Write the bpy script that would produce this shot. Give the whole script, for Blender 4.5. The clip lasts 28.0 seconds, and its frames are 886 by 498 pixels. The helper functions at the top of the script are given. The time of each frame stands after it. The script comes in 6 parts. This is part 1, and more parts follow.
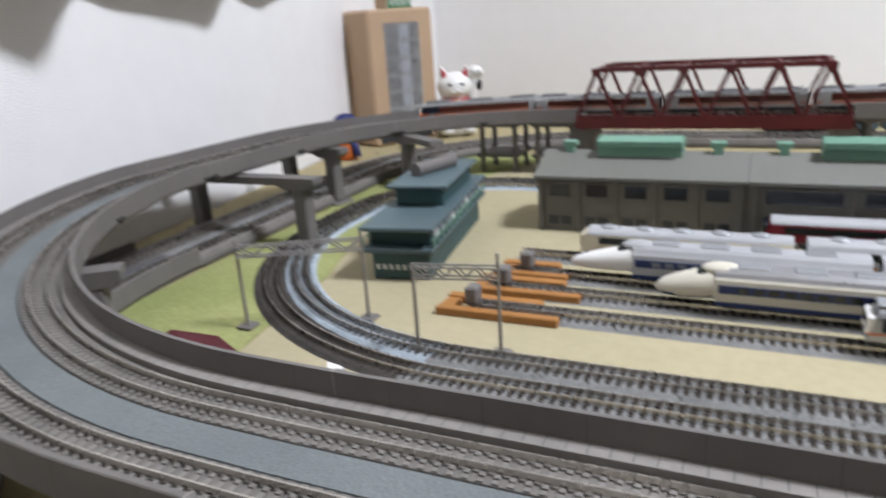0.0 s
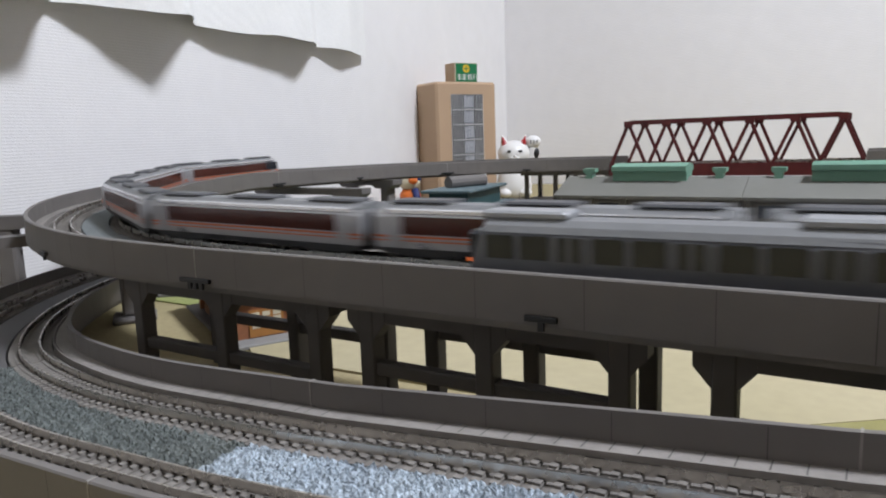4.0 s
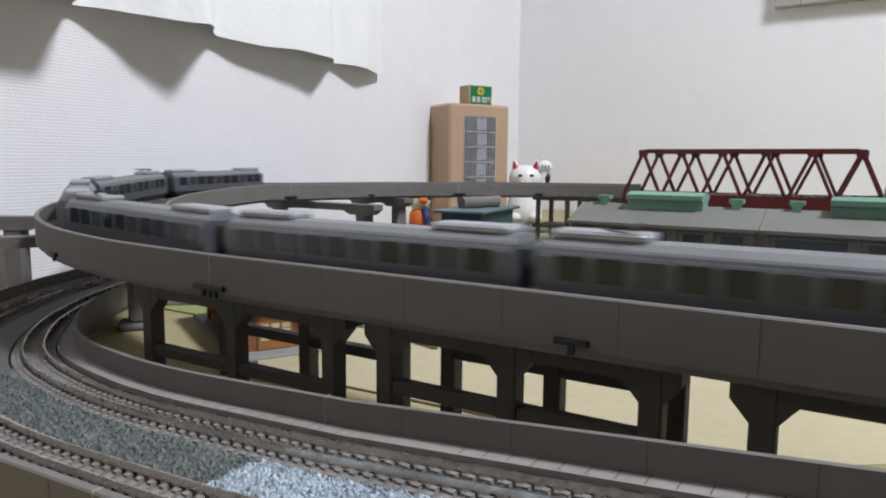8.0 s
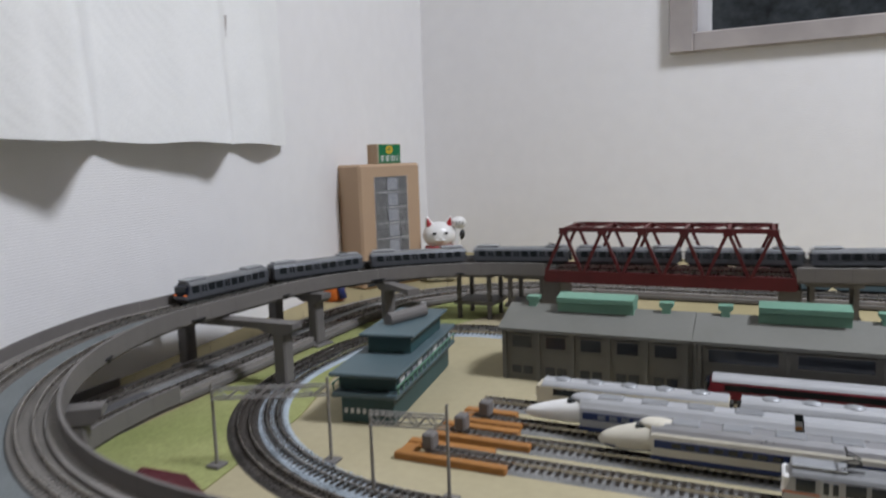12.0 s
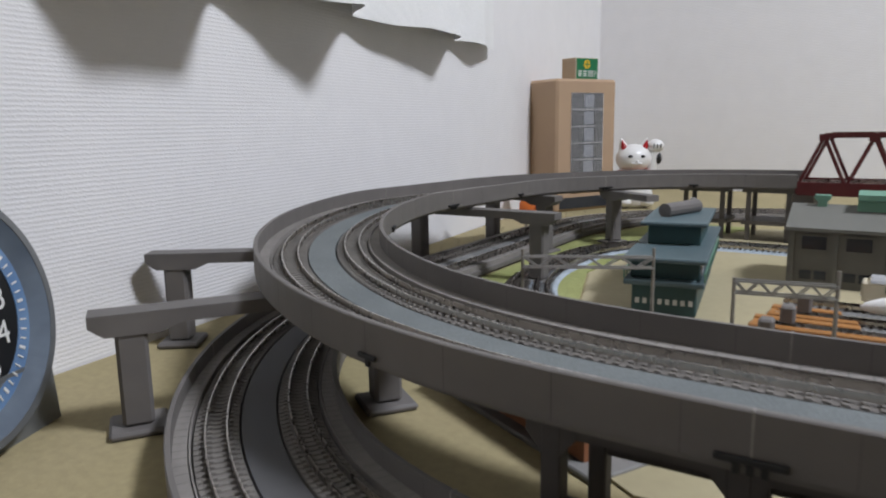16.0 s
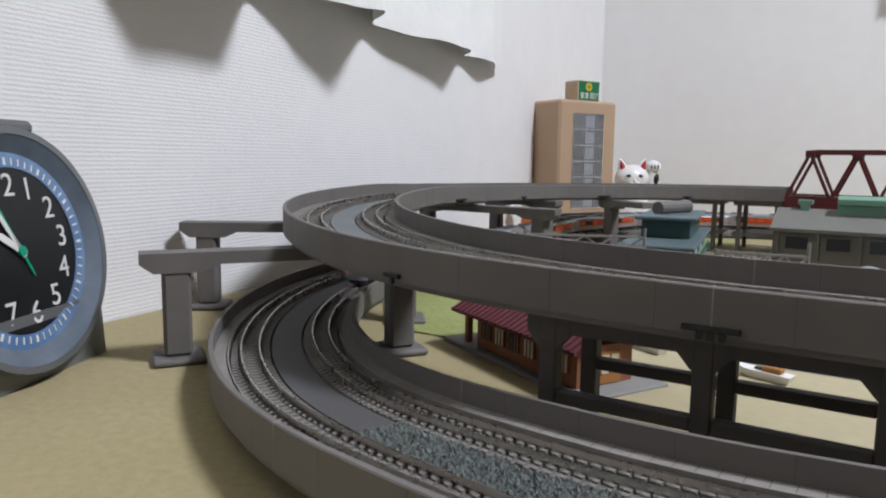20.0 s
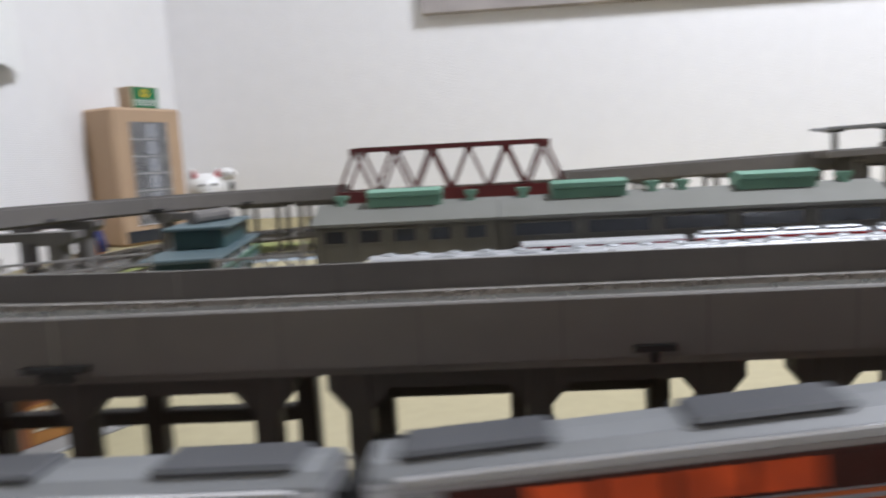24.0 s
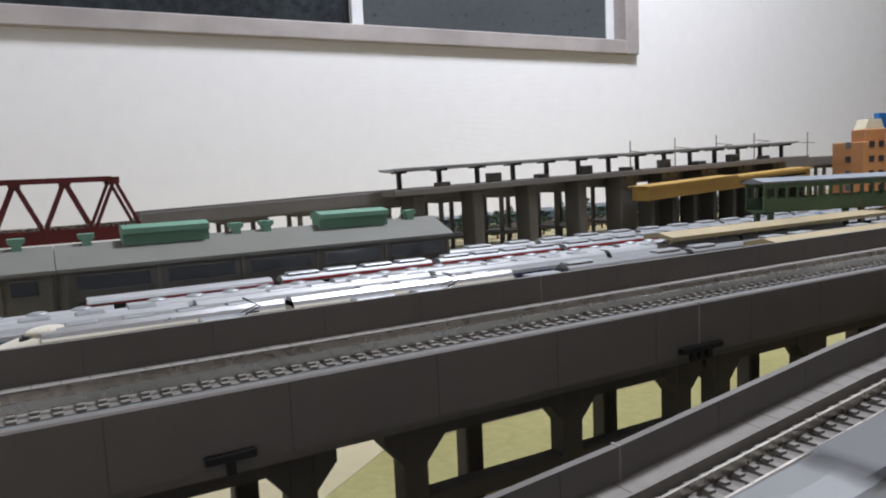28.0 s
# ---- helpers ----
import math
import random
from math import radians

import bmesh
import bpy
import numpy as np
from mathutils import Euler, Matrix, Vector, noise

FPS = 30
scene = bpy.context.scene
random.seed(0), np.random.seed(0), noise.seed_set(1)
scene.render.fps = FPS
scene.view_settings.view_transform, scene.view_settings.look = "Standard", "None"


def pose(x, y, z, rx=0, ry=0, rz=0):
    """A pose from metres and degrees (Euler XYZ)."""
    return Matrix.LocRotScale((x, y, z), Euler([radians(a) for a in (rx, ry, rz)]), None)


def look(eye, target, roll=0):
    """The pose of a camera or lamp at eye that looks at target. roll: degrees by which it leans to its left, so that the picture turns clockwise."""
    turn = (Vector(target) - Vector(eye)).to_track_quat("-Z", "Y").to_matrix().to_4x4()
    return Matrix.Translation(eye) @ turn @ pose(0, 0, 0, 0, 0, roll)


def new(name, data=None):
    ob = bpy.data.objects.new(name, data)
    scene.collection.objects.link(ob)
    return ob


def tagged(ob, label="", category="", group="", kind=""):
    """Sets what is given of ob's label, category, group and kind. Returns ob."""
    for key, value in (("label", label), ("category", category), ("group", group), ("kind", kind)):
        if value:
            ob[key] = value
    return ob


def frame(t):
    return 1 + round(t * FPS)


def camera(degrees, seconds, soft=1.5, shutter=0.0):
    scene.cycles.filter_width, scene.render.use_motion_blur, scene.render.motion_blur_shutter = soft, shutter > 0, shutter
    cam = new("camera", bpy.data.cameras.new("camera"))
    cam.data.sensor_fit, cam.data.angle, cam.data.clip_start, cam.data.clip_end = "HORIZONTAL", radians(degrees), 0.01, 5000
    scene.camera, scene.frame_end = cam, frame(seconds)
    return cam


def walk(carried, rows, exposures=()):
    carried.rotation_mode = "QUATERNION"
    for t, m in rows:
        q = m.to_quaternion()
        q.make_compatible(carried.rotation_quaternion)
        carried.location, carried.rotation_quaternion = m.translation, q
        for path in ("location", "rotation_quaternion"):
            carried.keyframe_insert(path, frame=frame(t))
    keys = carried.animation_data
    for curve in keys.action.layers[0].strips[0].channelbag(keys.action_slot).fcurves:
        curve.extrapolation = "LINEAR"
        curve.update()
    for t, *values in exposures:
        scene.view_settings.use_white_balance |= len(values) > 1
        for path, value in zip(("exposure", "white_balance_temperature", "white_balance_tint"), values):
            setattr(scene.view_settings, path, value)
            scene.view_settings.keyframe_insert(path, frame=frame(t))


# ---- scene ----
# A model railway (9 mm gauge) on a table in the corner of a room. Sizes below are in layout units of
# 111 mm unless a line says otherwise; part() and at() bring them to metres.
D = 0.111
cam = camera(64.13, 28.0, soft=2.0, shutter=0.6)
PATH = [
    (0, (0.5406, -1.0953, 0.1897), (0.4190, -0.8375, 0.0962), -3.92),
    (0.5, (0.5516, -1.1054, 0.1826), (0.3995, -0.8550, 0.1183), -3.70),
    (1, (0.5671, -1.1092, 0.1657), (0.4128, -0.8553, 0.1241), -3.13),
    (1.2, (0.5809, -1.1356, 0.1728), (0.4210, -0.8842, 0.1381), -4.82),
    (1.5, (0.5944, -1.1226, 0.1563), (0.4287, -0.8742, 0.1277), -5.47),
    (2, (0.6215, -1.1426, 0.1336), (0.4589, -0.8941, 0.0912), -4.88),
    (2.5, (0.6323, -1.1556, 0.1244), (0.4776, -0.9011, 0.0882), -3.01),
    (3, (0.6323, -1.1503, 0.1166), (0.4810, -0.8948, 0.0735), -2.18),
    (3.5, (0.6357, -1.1634, 0.1116), (0.4812, -0.9105, 0.0647), -2.15),
    (5.5, (0.6219, -1.1585, 0.1099), (0.4611, -0.9086, 0.0688), -1.35),
    (6, (0.6228, -1.1597, 0.1090), (0.4631, -0.9089, 0.0692), -0.51),
    (6.5, (0.6228, -1.1611, 0.1093), (0.4640, -0.9091, 0.0738), 0.03),
    (7, (0.6226, -1.1635, 0.1067), (0.4645, -0.9113, 0.0689), -0.08),
    (7.5, (0.6231, -1.1626, 0.1063), (0.4659, -0.9098, 0.0693), 0.04),
    (8, (0.6236, -1.1603, 0.1077), (0.4648, -0.9085, 0.0709), 0.44),
    (8.5, (0.6234, -1.1608, 0.1064), (0.4647, -0.9088, 0.0702), 0.57),
    (9, (0.6240, -1.1594, 0.1075), (0.4657, -0.9071, 0.0718), 0.78),
    (9.5, (0.6204, -1.1598, 0.1062), (0.4600, -0.9089, 0.0698), 0.68),
    (10, (0.6181, -1.1603, 0.1088), (0.4566, -0.9100, 0.0729), 0.63),
    (10.5, (0.6181, -1.1571, 0.1101), (0.4558, -0.9072, 0.0755), 0.61),
    (11, (0.6127, -1.1563, 0.1167), (0.4540, -0.9039, 0.0838), -0.42),
    (11.5, (0.5657, -1.1731, 0.1632), (0.4142, -0.9167, 0.1273), -0.77),
    (12, (0.5817, -1.1254, 0.2118), (0.4589, -0.8543, 0.1738), -1.94),
    (12.3, (0.5614, -1.1164, 0.2194), (0.4437, -0.8421, 0.1899), -3.29),
    (12.5, (0.4469, -1.0795, 0.2215), (0.3740, -0.7900, 0.1921), -4.02),
    (14.5, (0.3918, -1.0105, 0.1760), (0.3174, -0.7207, 0.1535), -1.61),
    (15, (0.4118, -1.0877, 0.1757), (0.3002, -0.8127, 0.1325), -0.98),
    (15.5, (0.4135, -1.1409, 0.1459), (0.2547, -0.8918, 0.0934), -0.49),
    (16, (0.4289, -1.1577, 0.1418), (0.2702, -0.9086, 0.0893), -0.96),
    (16.5, (0.4462, -1.1815, 0.1272), (0.2989, -0.9231, 0.0883), -0.92),
    (17, (0.4538, -1.1952, 0.1205), (0.3128, -0.9332, 0.0822), 0.63),
    (17.5, (0.4539, -1.2021, 0.1136), (0.3105, -0.9406, 0.0810), 1.15),
    (18, (0.4511, -1.1989, 0.1134), (0.2983, -0.9429, 0.0799), 1.33),
    (18.5, (0.4479, -1.2002, 0.1149), (0.2915, -0.9464, 0.0808), 1.54),
    (19, (0.4461, -1.2014, 0.1129), (0.2873, -0.9489, 0.0801), 1.62),
    (19.5, (0.4480, -1.2002, 0.1121), (0.2890, -0.9480, 0.0790), 1.27),
    (20, (0.4487, -1.2012, 0.1090), (0.2890, -0.9502, 0.0709), 0.80),
    (20.5, (0.4511, -1.1954, 0.1086), (0.2912, -0.9456, 0.0638), 0.66),
    (22.5, (0.4683, -1.1851, 0.1036), (0.3240, -0.9259, 0.0590), -1.63),
    (23, (0.4739, -1.1886, 0.0938), (0.3470, -0.9208, 0.0469), -2.19),
    (23.2, (0.4771, -1.1809, 0.0990), (0.3754, -0.9025, 0.0528), -2.87),
    (23.5, (0.5037, -1.1747, 0.1062), (0.4320, -0.8857, 0.0693), -3.42),
    (24, (0.5125, -1.1486, 0.1063), (0.4964, -0.8514, 0.0684), -2.99),
    (24.5, (0.5231, -1.1221, 0.1077), (0.5823, -0.8294, 0.0782), -3.08),
    (25, (0.5215, -1.1214, 0.1103), (0.6202, -0.8391, 0.0867), -2.07),
    (25.5, (0.5317, -1.1125, 0.1144), (0.6645, -0.8447, 0.0889), -2.32),
    (26, (0.5216, -1.1161, 0.1185), (0.6642, -0.8533, 0.0945), -2.41),
    (26.5, (0.5321, -1.1138, 0.1119), (0.6792, -0.8539, 0.0835), -2.20),
    (27, (0.5339, -1.1153, 0.1108), (0.6839, -0.8572, 0.0810), -2.32),
    (27.5, (0.5308, -1.1164, 0.1119), (0.6799, -0.8579, 0.0812), -2.61),
    (28, (0.5252, -1.1195, 0.1123), (0.6715, -0.8596, 0.0800), -2.64),
]
walk(cam, [(t, look(eye, target, roll)) for t, eye, target, roll in PATH],
     exposures=[(0.0, 0.3), (1.0, -0.05), (2.0, -0.1), (3.5, 0.15), (11.0, 0.15), (12.0, -0.28), (15.0, -0.4), (16.0, -0.15), (17.0, 0.0), (20.0, 0.05), (23.0, 0.14), (24.0, 0.15), (25.0, -0.1), (26.0, -0.1), (28.0, -0.1)])

# ---- light: night outside, one ring lamp under the ceiling ----
world = bpy.data.worlds.new("night")
world.use_nodes = True
world.node_tree.nodes["Background"].inputs[0].default_value = (0.012, 0.014, 0.018, 1)
world.node_tree.nodes["Background"].inputs[1].default_value = 0.3
scene.world = world
LAMP = (14.0, -5.5, 16.2)
lamp_data = bpy.data.lights.new("ceiling_lamp_light", "AREA")
lamp_data.shape, lamp_data.size = "DISK", 0.47
lamp_data.energy, lamp_data.color = 64.0, (0.84, 0.88, 0.985)
lamp_light = new("ceiling_lamp_light", lamp_data)
lamp_light.matrix_world = pose(LAMP[0] * D, LAMP[1] * D, LAMP[2] * D)


# ---- materials ----
def rgb(c):
    return (*c, 1.0) if len(c) == 3 else c


def mat(name, base, rough=0.6, metal=0.0, vary=0.12, grain=60.0, bump=0.0, bump_scale=400.0, second=None, patch=8.0, spec=0.5,
        island=0.0, coat=0.0):
    """A surface with two scales of variation. grain, patch and bump_scale: cells per metre."""
    m = bpy.data.materials.new(name)
    m.use_nodes = True
    nt = m.node_tree
    bsdf = nt.nodes["Principled BSDF"]
    bsdf.inputs["Roughness"].default_value = rough
    bsdf.inputs["Metallic"].default_value = metal
    bsdf.inputs["Specular IOR Level"].default_value = spec
    bsdf.inputs["Coat Weight"].default_value = coat
    co = nt.nodes.new("ShaderNodeTexCoord")
    fine, wide = nt.nodes.new("ShaderNodeTexNoise"), nt.nodes.new("ShaderNodeTexNoise")
    fine.inputs["Scale"].default_value, wide.inputs["Scale"].default_value = grain, patch
    fine.inputs["Detail"].default_value, wide.inputs["Detail"].default_value = 4.0, 3.0
    for n in (fine, wide):
        nt.links.new(co.outputs["Object"], n.inputs["Vector"])
    blend = nt.nodes.new("ShaderNodeMix")
    blend.data_type = "RGBA"
    blend.inputs["A"].default_value = rgb(base)
    blend.inputs["B"].default_value = rgb(second or tuple(min(1.0, v * 0.72) for v in base))
    ramp = nt.nodes.new("ShaderNodeMapRange")
    ramp.inputs["From Min"].default_value, ramp.inputs["From Max"].default_value = 0.35, 0.7
    nt.links.new(wide.outputs["Fac"], ramp.inputs["Value"])
    nt.links.new(ramp.outputs["Result"], blend.inputs["Factor"])
    hsv = nt.nodes.new("ShaderNodeHueSaturation")
    val = nt.nodes.new("ShaderNodeMapRange")
    val.inputs["To Min"].default_value, val.inputs["To Max"].default_value = 1 - vary, 1 + vary
    val.inputs["From Min"].default_value, val.inputs["From Max"].default_value = 0.25, 0.75
    nt.links.new(fine.outputs["Fac"], val.inputs["Value"])
    last = val.outputs["Result"]
    if island:
        geo, mul = nt.nodes.new("ShaderNodeNewGeometry"), nt.nodes.new("ShaderNodeMath")
        span = nt.nodes.new("ShaderNodeMapRange")
        span.inputs["To Min"].default_value, span.inputs["To Max"].default_value = 1 - island, 1 + island
        nt.links.new(geo.outputs["Random Per Island"], span.inputs["Value"])
        mul.operation = "MULTIPLY"
        nt.links.new(last, mul.inputs[0])
        nt.links.new(span.outputs["Result"], mul.inputs[1])
        last = mul.outputs["Value"]
    nt.links.new(last, hsv.inputs["Value"])
    nt.links.new(blend.outputs["Result"], hsv.inputs["Color"])
    nt.links.new(hsv.outputs["Color"], bsdf.inputs["Base Color"])
    rr = nt.nodes.new("ShaderNodeMapRange")
    rr.inputs["To Min"].default_value, rr.inputs["To Max"].default_value = max(0.02, rough - 0.08), min(1.0, rough + 0.08)
    nt.links.new(fine.outputs["Fac"], rr.inputs["Value"])
    nt.links.new(rr.outputs["Result"], bsdf.inputs["Roughness"])
    if bump:
        bn, bt = nt.nodes.new("ShaderNodeBump"), nt.nodes.new("ShaderNodeTexNoise")
        bt.inputs["Scale"].default_value, bt.inputs["Detail"].default_value = bump_scale, 5.0
        nt.links.new(co.outputs["Object"], bt.inputs["Vector"])
        bn.inputs["Strength"].default_value, bn.inputs["Distance"].default_value = bump, 0.001
        nt.links.new(bt.outputs["Fac"], bn.inputs["Height"])
        nt.links.new(bn.outputs["Normal"], bsdf.inputs["Normal"])
    return m


def wallpaper(name, base):
    """White vinyl wallpaper with a woven relief of fine horizontal ribs."""
    m = mat(name, base, rough=0.75, vary=0.02, grain=30, patch=1.2, second=tuple(v * 0.95 for v in base), spec=0.25)
    nt = m.node_tree
    co = nt.nodes.new("ShaderNodeTexCoord")
    bsdf = nt.nodes["Principled BSDF"]
    wav = nt.nodes.new("ShaderNodeTexWave")
    wav.wave_type, wav.bands_direction = "BANDS", "Z"
    wav.inputs["Scale"].default_value = 112.0
    wav.inputs["Distortion"].default_value, wav.inputs["Detail"].default_value = 3.0, 3.0
    wav.inputs["Detail Scale"].default_value = 4.0
    no = nt.nodes.new("ShaderNodeTexNoise")
    no.inputs["Scale"].default_value, no.inputs["Detail"].default_value = 160.0, 4.0
    add = nt.nodes.new("ShaderNodeMath")
    add.operation = "ADD"
    bn = nt.nodes.new("ShaderNodeBump")
    bn.inputs["Strength"].default_value, bn.inputs["Distance"].default_value = 0.24, 0.0008
    nt.links.new(co.outputs["Object"], wav.inputs["Vector"])
    nt.links.new(co.outputs["Object"], no.inputs["Vector"])
    nt.links.new(wav.outputs["Fac"], add.inputs[0])
    nt.links.new(no.outputs["Fac"], add.inputs[1])
    nt.links.new(add.outputs["Value"], bn.inputs["Height"])
    nt.links.new(bn.outputs["Normal"], bsdf.inputs["Normal"])
    return m


def lace(name, base):
    """White curtain lace: fine mesh and feather-like woven leaves as relief."""
    m = mat(name, base, rough=0.9, vary=0.04, grain=500, patch=20, second=tuple(v * 0.96 for v in base), spec=0.1)
    nt = m.node_tree
    co = nt.nodes.new("ShaderNodeTexCoord")
    leaf, mesh = nt.nodes.new("ShaderNodeTexWave"), nt.nodes.new("ShaderNodeTexNoise")
    leaf.wave_type, leaf.bands_direction = "BANDS", "DIAGONAL"
    leaf.inputs["Scale"].default_value, leaf.inputs["Distortion"].default_value = 34.0, 9.0
    leaf.inputs["Detail"].default_value, leaf.inputs["Detail Scale"].default_value = 1.0, 0.35
    mesh.inputs["Scale"].default_value = 900.0
    add, bn = nt.nodes.new("ShaderNodeMath"), nt.nodes.new("ShaderNodeBump")
    add.operation = "ADD"
    bn.inputs["Strength"].default_value, bn.inputs["Distance"].default_value = 0.14, 0.0009
    for n in (leaf, mesh):
        nt.links.new(co.outputs["Object"], n.inputs["Vector"])
    nt.links.new(leaf.outputs["Fac"], add.inputs[0])
    nt.links.new(mesh.outputs["Fac"], add.inputs[1])
    nt.links.new(add.outputs["Value"], bn.inputs["Height"])
    nt.links.new(bn.outputs["Normal"], nt.nodes["Principled BSDF"].inputs["Normal"])
    return m


def glow(name, color, strength):
    m = mat(name, color, rough=0.4)
    b = m.node_tree.nodes["Principled BSDF"]
    b.inputs["Emission Color"].default_value, b.inputs["Emission Strength"].default_value = rgb(color), strength
    return m


M_WALL = wallpaper("white_wallpaper", (0.83, 0.82, 0.82))
M_CEIL = mat("ceiling_paper", (0.85, 0.85, 0.84), rough=0.8, vary=0.02)
M_MAT = mat("printed_grass_mat", (0.38, 0.318, 0.182), rough=0.85, vary=0.10, grain=220, patch=5, second=(0.325, 0.28, 0.152), bump=0.15, bump_scale=700, spec=0.2)
# mat tone lowered to olive, with the shade under the viaduct mixed in
M_MAT_SHADE = mat("shaded_olive_mat", (0.25, 0.23, 0.09), rough=0.9, vary=0.12, grain=220, patch=6, second=(0.31, 0.28, 0.13), bump=0.15, bump_scale=700, spec=0.15)
# for the unseen walls only: dark, so that less light bounces back
M_DARKWALL = mat("bounce_cutting_brown", (0.22, 0.17, 0.13), rough=0.6, vary=0.08)
M_TRAINW = mat("train_white", (0.4, 0.405, 0.415), rough=0.38, vary=0.05, patch=15, second=(0.38, 0.385, 0.4))
# smooth bed of the lower curve, its colour lowered for the upper viaduct's shade
M_BEDSHADE = mat("smooth_shaded_bed", (0.082, 0.08, 0.08), rough=0.7, vary=0.06, grain=200, patch=15, second=(0.09, 0.09, 0.093))
M_SPECK = mat("speckled_green_grey_ballast", (0.16, 0.175, 0.165), rough=0.9, vary=0.25, grain=900, patch=25, second=(0.125, 0.14, 0.135), bump=0.7, bump_scale=1400, spec=0.2, island=0.3)
M_FRONT = mat("cab_front_black", (0.012, 0.014, 0.022), rough=0.15, vary=0.1)
M_SAND = mat("sand_board", (0.42, 0.368, 0.24), rough=0.8, vary=0.05, grain=150, patch=6, second=(0.37, 0.325, 0.2), spec=0.25)
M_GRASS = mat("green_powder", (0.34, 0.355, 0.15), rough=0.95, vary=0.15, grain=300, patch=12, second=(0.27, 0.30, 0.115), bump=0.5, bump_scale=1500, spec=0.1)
M_CONC = mat("viaduct_grey_plastic", (0.165, 0.152, 0.142), rough=0.62, vary=0.05, grain=90, patch=14, second=(0.14, 0.13, 0.122), bump=0.08, bump_scale=900, spec=0.35)
M_JOINT = mat("joint_shade", (0.105, 0.097, 0.09), rough=0.8)
M_JOINTP = mat("pale_joint", (0.3, 0.285, 0.26), rough=0.7, vary=0.2, grain=300)
# darker copy of the pier grey: backlit shade is put into the colour
M_PIER_SHADE = mat("shaded_pier_plastic", (0.1, 0.092, 0.086), rough=0.6, vary=0.06, grain=90, patch=14, spec=0.3)
M_TRAINR = mat("crimson_train_paint", (0.17, 0.01, 0.022), rough=0.35, vary=0.05)
M_BLIND = mat("grey_office_blind", (0.3, 0.32, 0.37), rough=0.4, vary=0.12, patch=60, second=(0.22, 0.24, 0.29))
M_PIER = mat("pier_grey_plastic", (0.17, 0.158, 0.15), rough=0.6, vary=0.05, grain=90, patch=14, spec=0.35)
M_SLAB = mat("track_bed_grey", (0.185, 0.17, 0.155), rough=0.7, vary=0.08, grain=200, patch=20, second=(0.14, 0.13, 0.12), spec=0.3)
M_WALK = mat("pale_walkway_slab", (0.27, 0.25, 0.232), rough=0.75, vary=0.1, grain=250, patch=25, second=(0.22, 0.205, 0.19), bump=0.2, bump_scale=1200, spec=0.25)
M_BALLAST = mat("blue_grey_ballast", (0.17, 0.186, 0.187), rough=0.9, vary=0.2, grain=900, patch=25, second=(0.145, 0.16, 0.162), bump=0.5, bump_scale=1400, spec=0.2, island=0.25)
M_LIGHTBAL = mat("pale_blue_ballast", (0.42, 0.48, 0.53), rough=0.75, vary=0.3, grain=900, patch=30, second=(0.3, 0.35, 0.4), bump=0.9, bump_scale=1300, spec=0.4, island=0.35)
M_DARKBAL = mat("dark_ballast", (0.075, 0.068, 0.062), rough=0.9, vary=0.3, grain=900, patch=30, bump=0.9, bump_scale=1300, spec=0.2, island=0.3)
M_GREYBAL = mat("grey_ballast", (0.25, 0.25, 0.245), rough=0.9, vary=0.3, grain=900, patch=30, bump=0.9, bump_scale=1300, spec=0.2, island=0.3)
M_TIE = mat("sleeper_plastic", (0.215, 0.2, 0.182), rough=0.65, vary=0.12, grain=300, patch=30, spec=0.35)
M_TIED = mat("dark_sleeper_plastic", (0.06, 0.05, 0.042), rough=0.65, vary=0.12, grain=300, patch=30, spec=0.35)
M_RAIL = mat("nickel_silver_rail", (0.62, 0.58, 0.53), rough=0.28, metal=1.0, vary=0.1, grain=200, patch=20)
M_BLACK = mat("black_plastic", (0.012, 0.012, 0.013), rough=0.5, vary=0.1)
M_REDBR = mat("oxide_red_bridge", (0.095, 0.011, 0.012), rough=0.45, vary=0.1, grain=120, patch=20, second=(0.075, 0.009, 0.01), spec=0.45)
M_BEIGE = mat("tan_tile_wall", (0.47, 0.33, 0.215), rough=0.7, vary=0.04, grain=500, patch=10, second=(0.43, 0.30, 0.2), spec=0.3)
M_SIGNG = mat("sign_green", (0.0, 0.17, 0.06), rough=0.4, vary=0.03)
M_SIGNY = mat("sign_yellow", (0.75, 0.5, 0.03), rough=0.4, vary=0.03)
M_CREAM = mat("cream_plastic", (0.62, 0.56, 0.42), rough=0.6, vary=0.05)
M_WHITE = mat("white_gloss", (0.8, 0.79, 0.77), rough=0.3, vary=0.02, patch=15, second=(0.76, 0.75, 0.73))
M_RED = mat("red_gloss", (0.42, 0.015, 0.02), rough=0.35, vary=0.05)
M_WINDARK = mat("dark_window_plastic", (0.03, 0.035, 0.045), rough=0.15, vary=0.05)
M_WINGREY = mat("grey_blind_window", (0.3, 0.32, 0.36), rough=0.25, vary=0.1, patch=40, second=(0.16, 0.18, 0.22))
M_FRAME = mat("window_frame_taupe", (0.42, 0.38, 0.365), rough=0.5, vary=0.03)
M_SASH = mat("sash_white", (0.72, 0.72, 0.73), rough=0.4, vary=0.02)
M_SASHG = mat("sash_grey", (0.18, 0.19, 0.19), rough=0.5, vary=0.03)
M_NIGHT = mat("night_glass", (0.018, 0.022, 0.026), rough=0.18, vary=0.5, grain=60, patch=6, second=(0.03, 0.036, 0.04), bump=0.25, bump_scale=90)
M_NIGHT2 = mat("frosted_night_glass", (0.075, 0.085, 0.09), rough=0.3, vary=0.1, grain=60, patch=3, second=(0.06, 0.068, 0.072))
M_SHEDW = mat("shed_wall_olive_grey", (0.14, 0.136, 0.124), rough=0.7, vary=0.06, grain=200, patch=18, second=(0.14, 0.134, 0.118))
M_SHEDR = mat("shed_roof_grey", (0.155, 0.155, 0.14), rough=0.7, vary=0.05, grain=200, patch=18, second=(0.14, 0.14, 0.122))
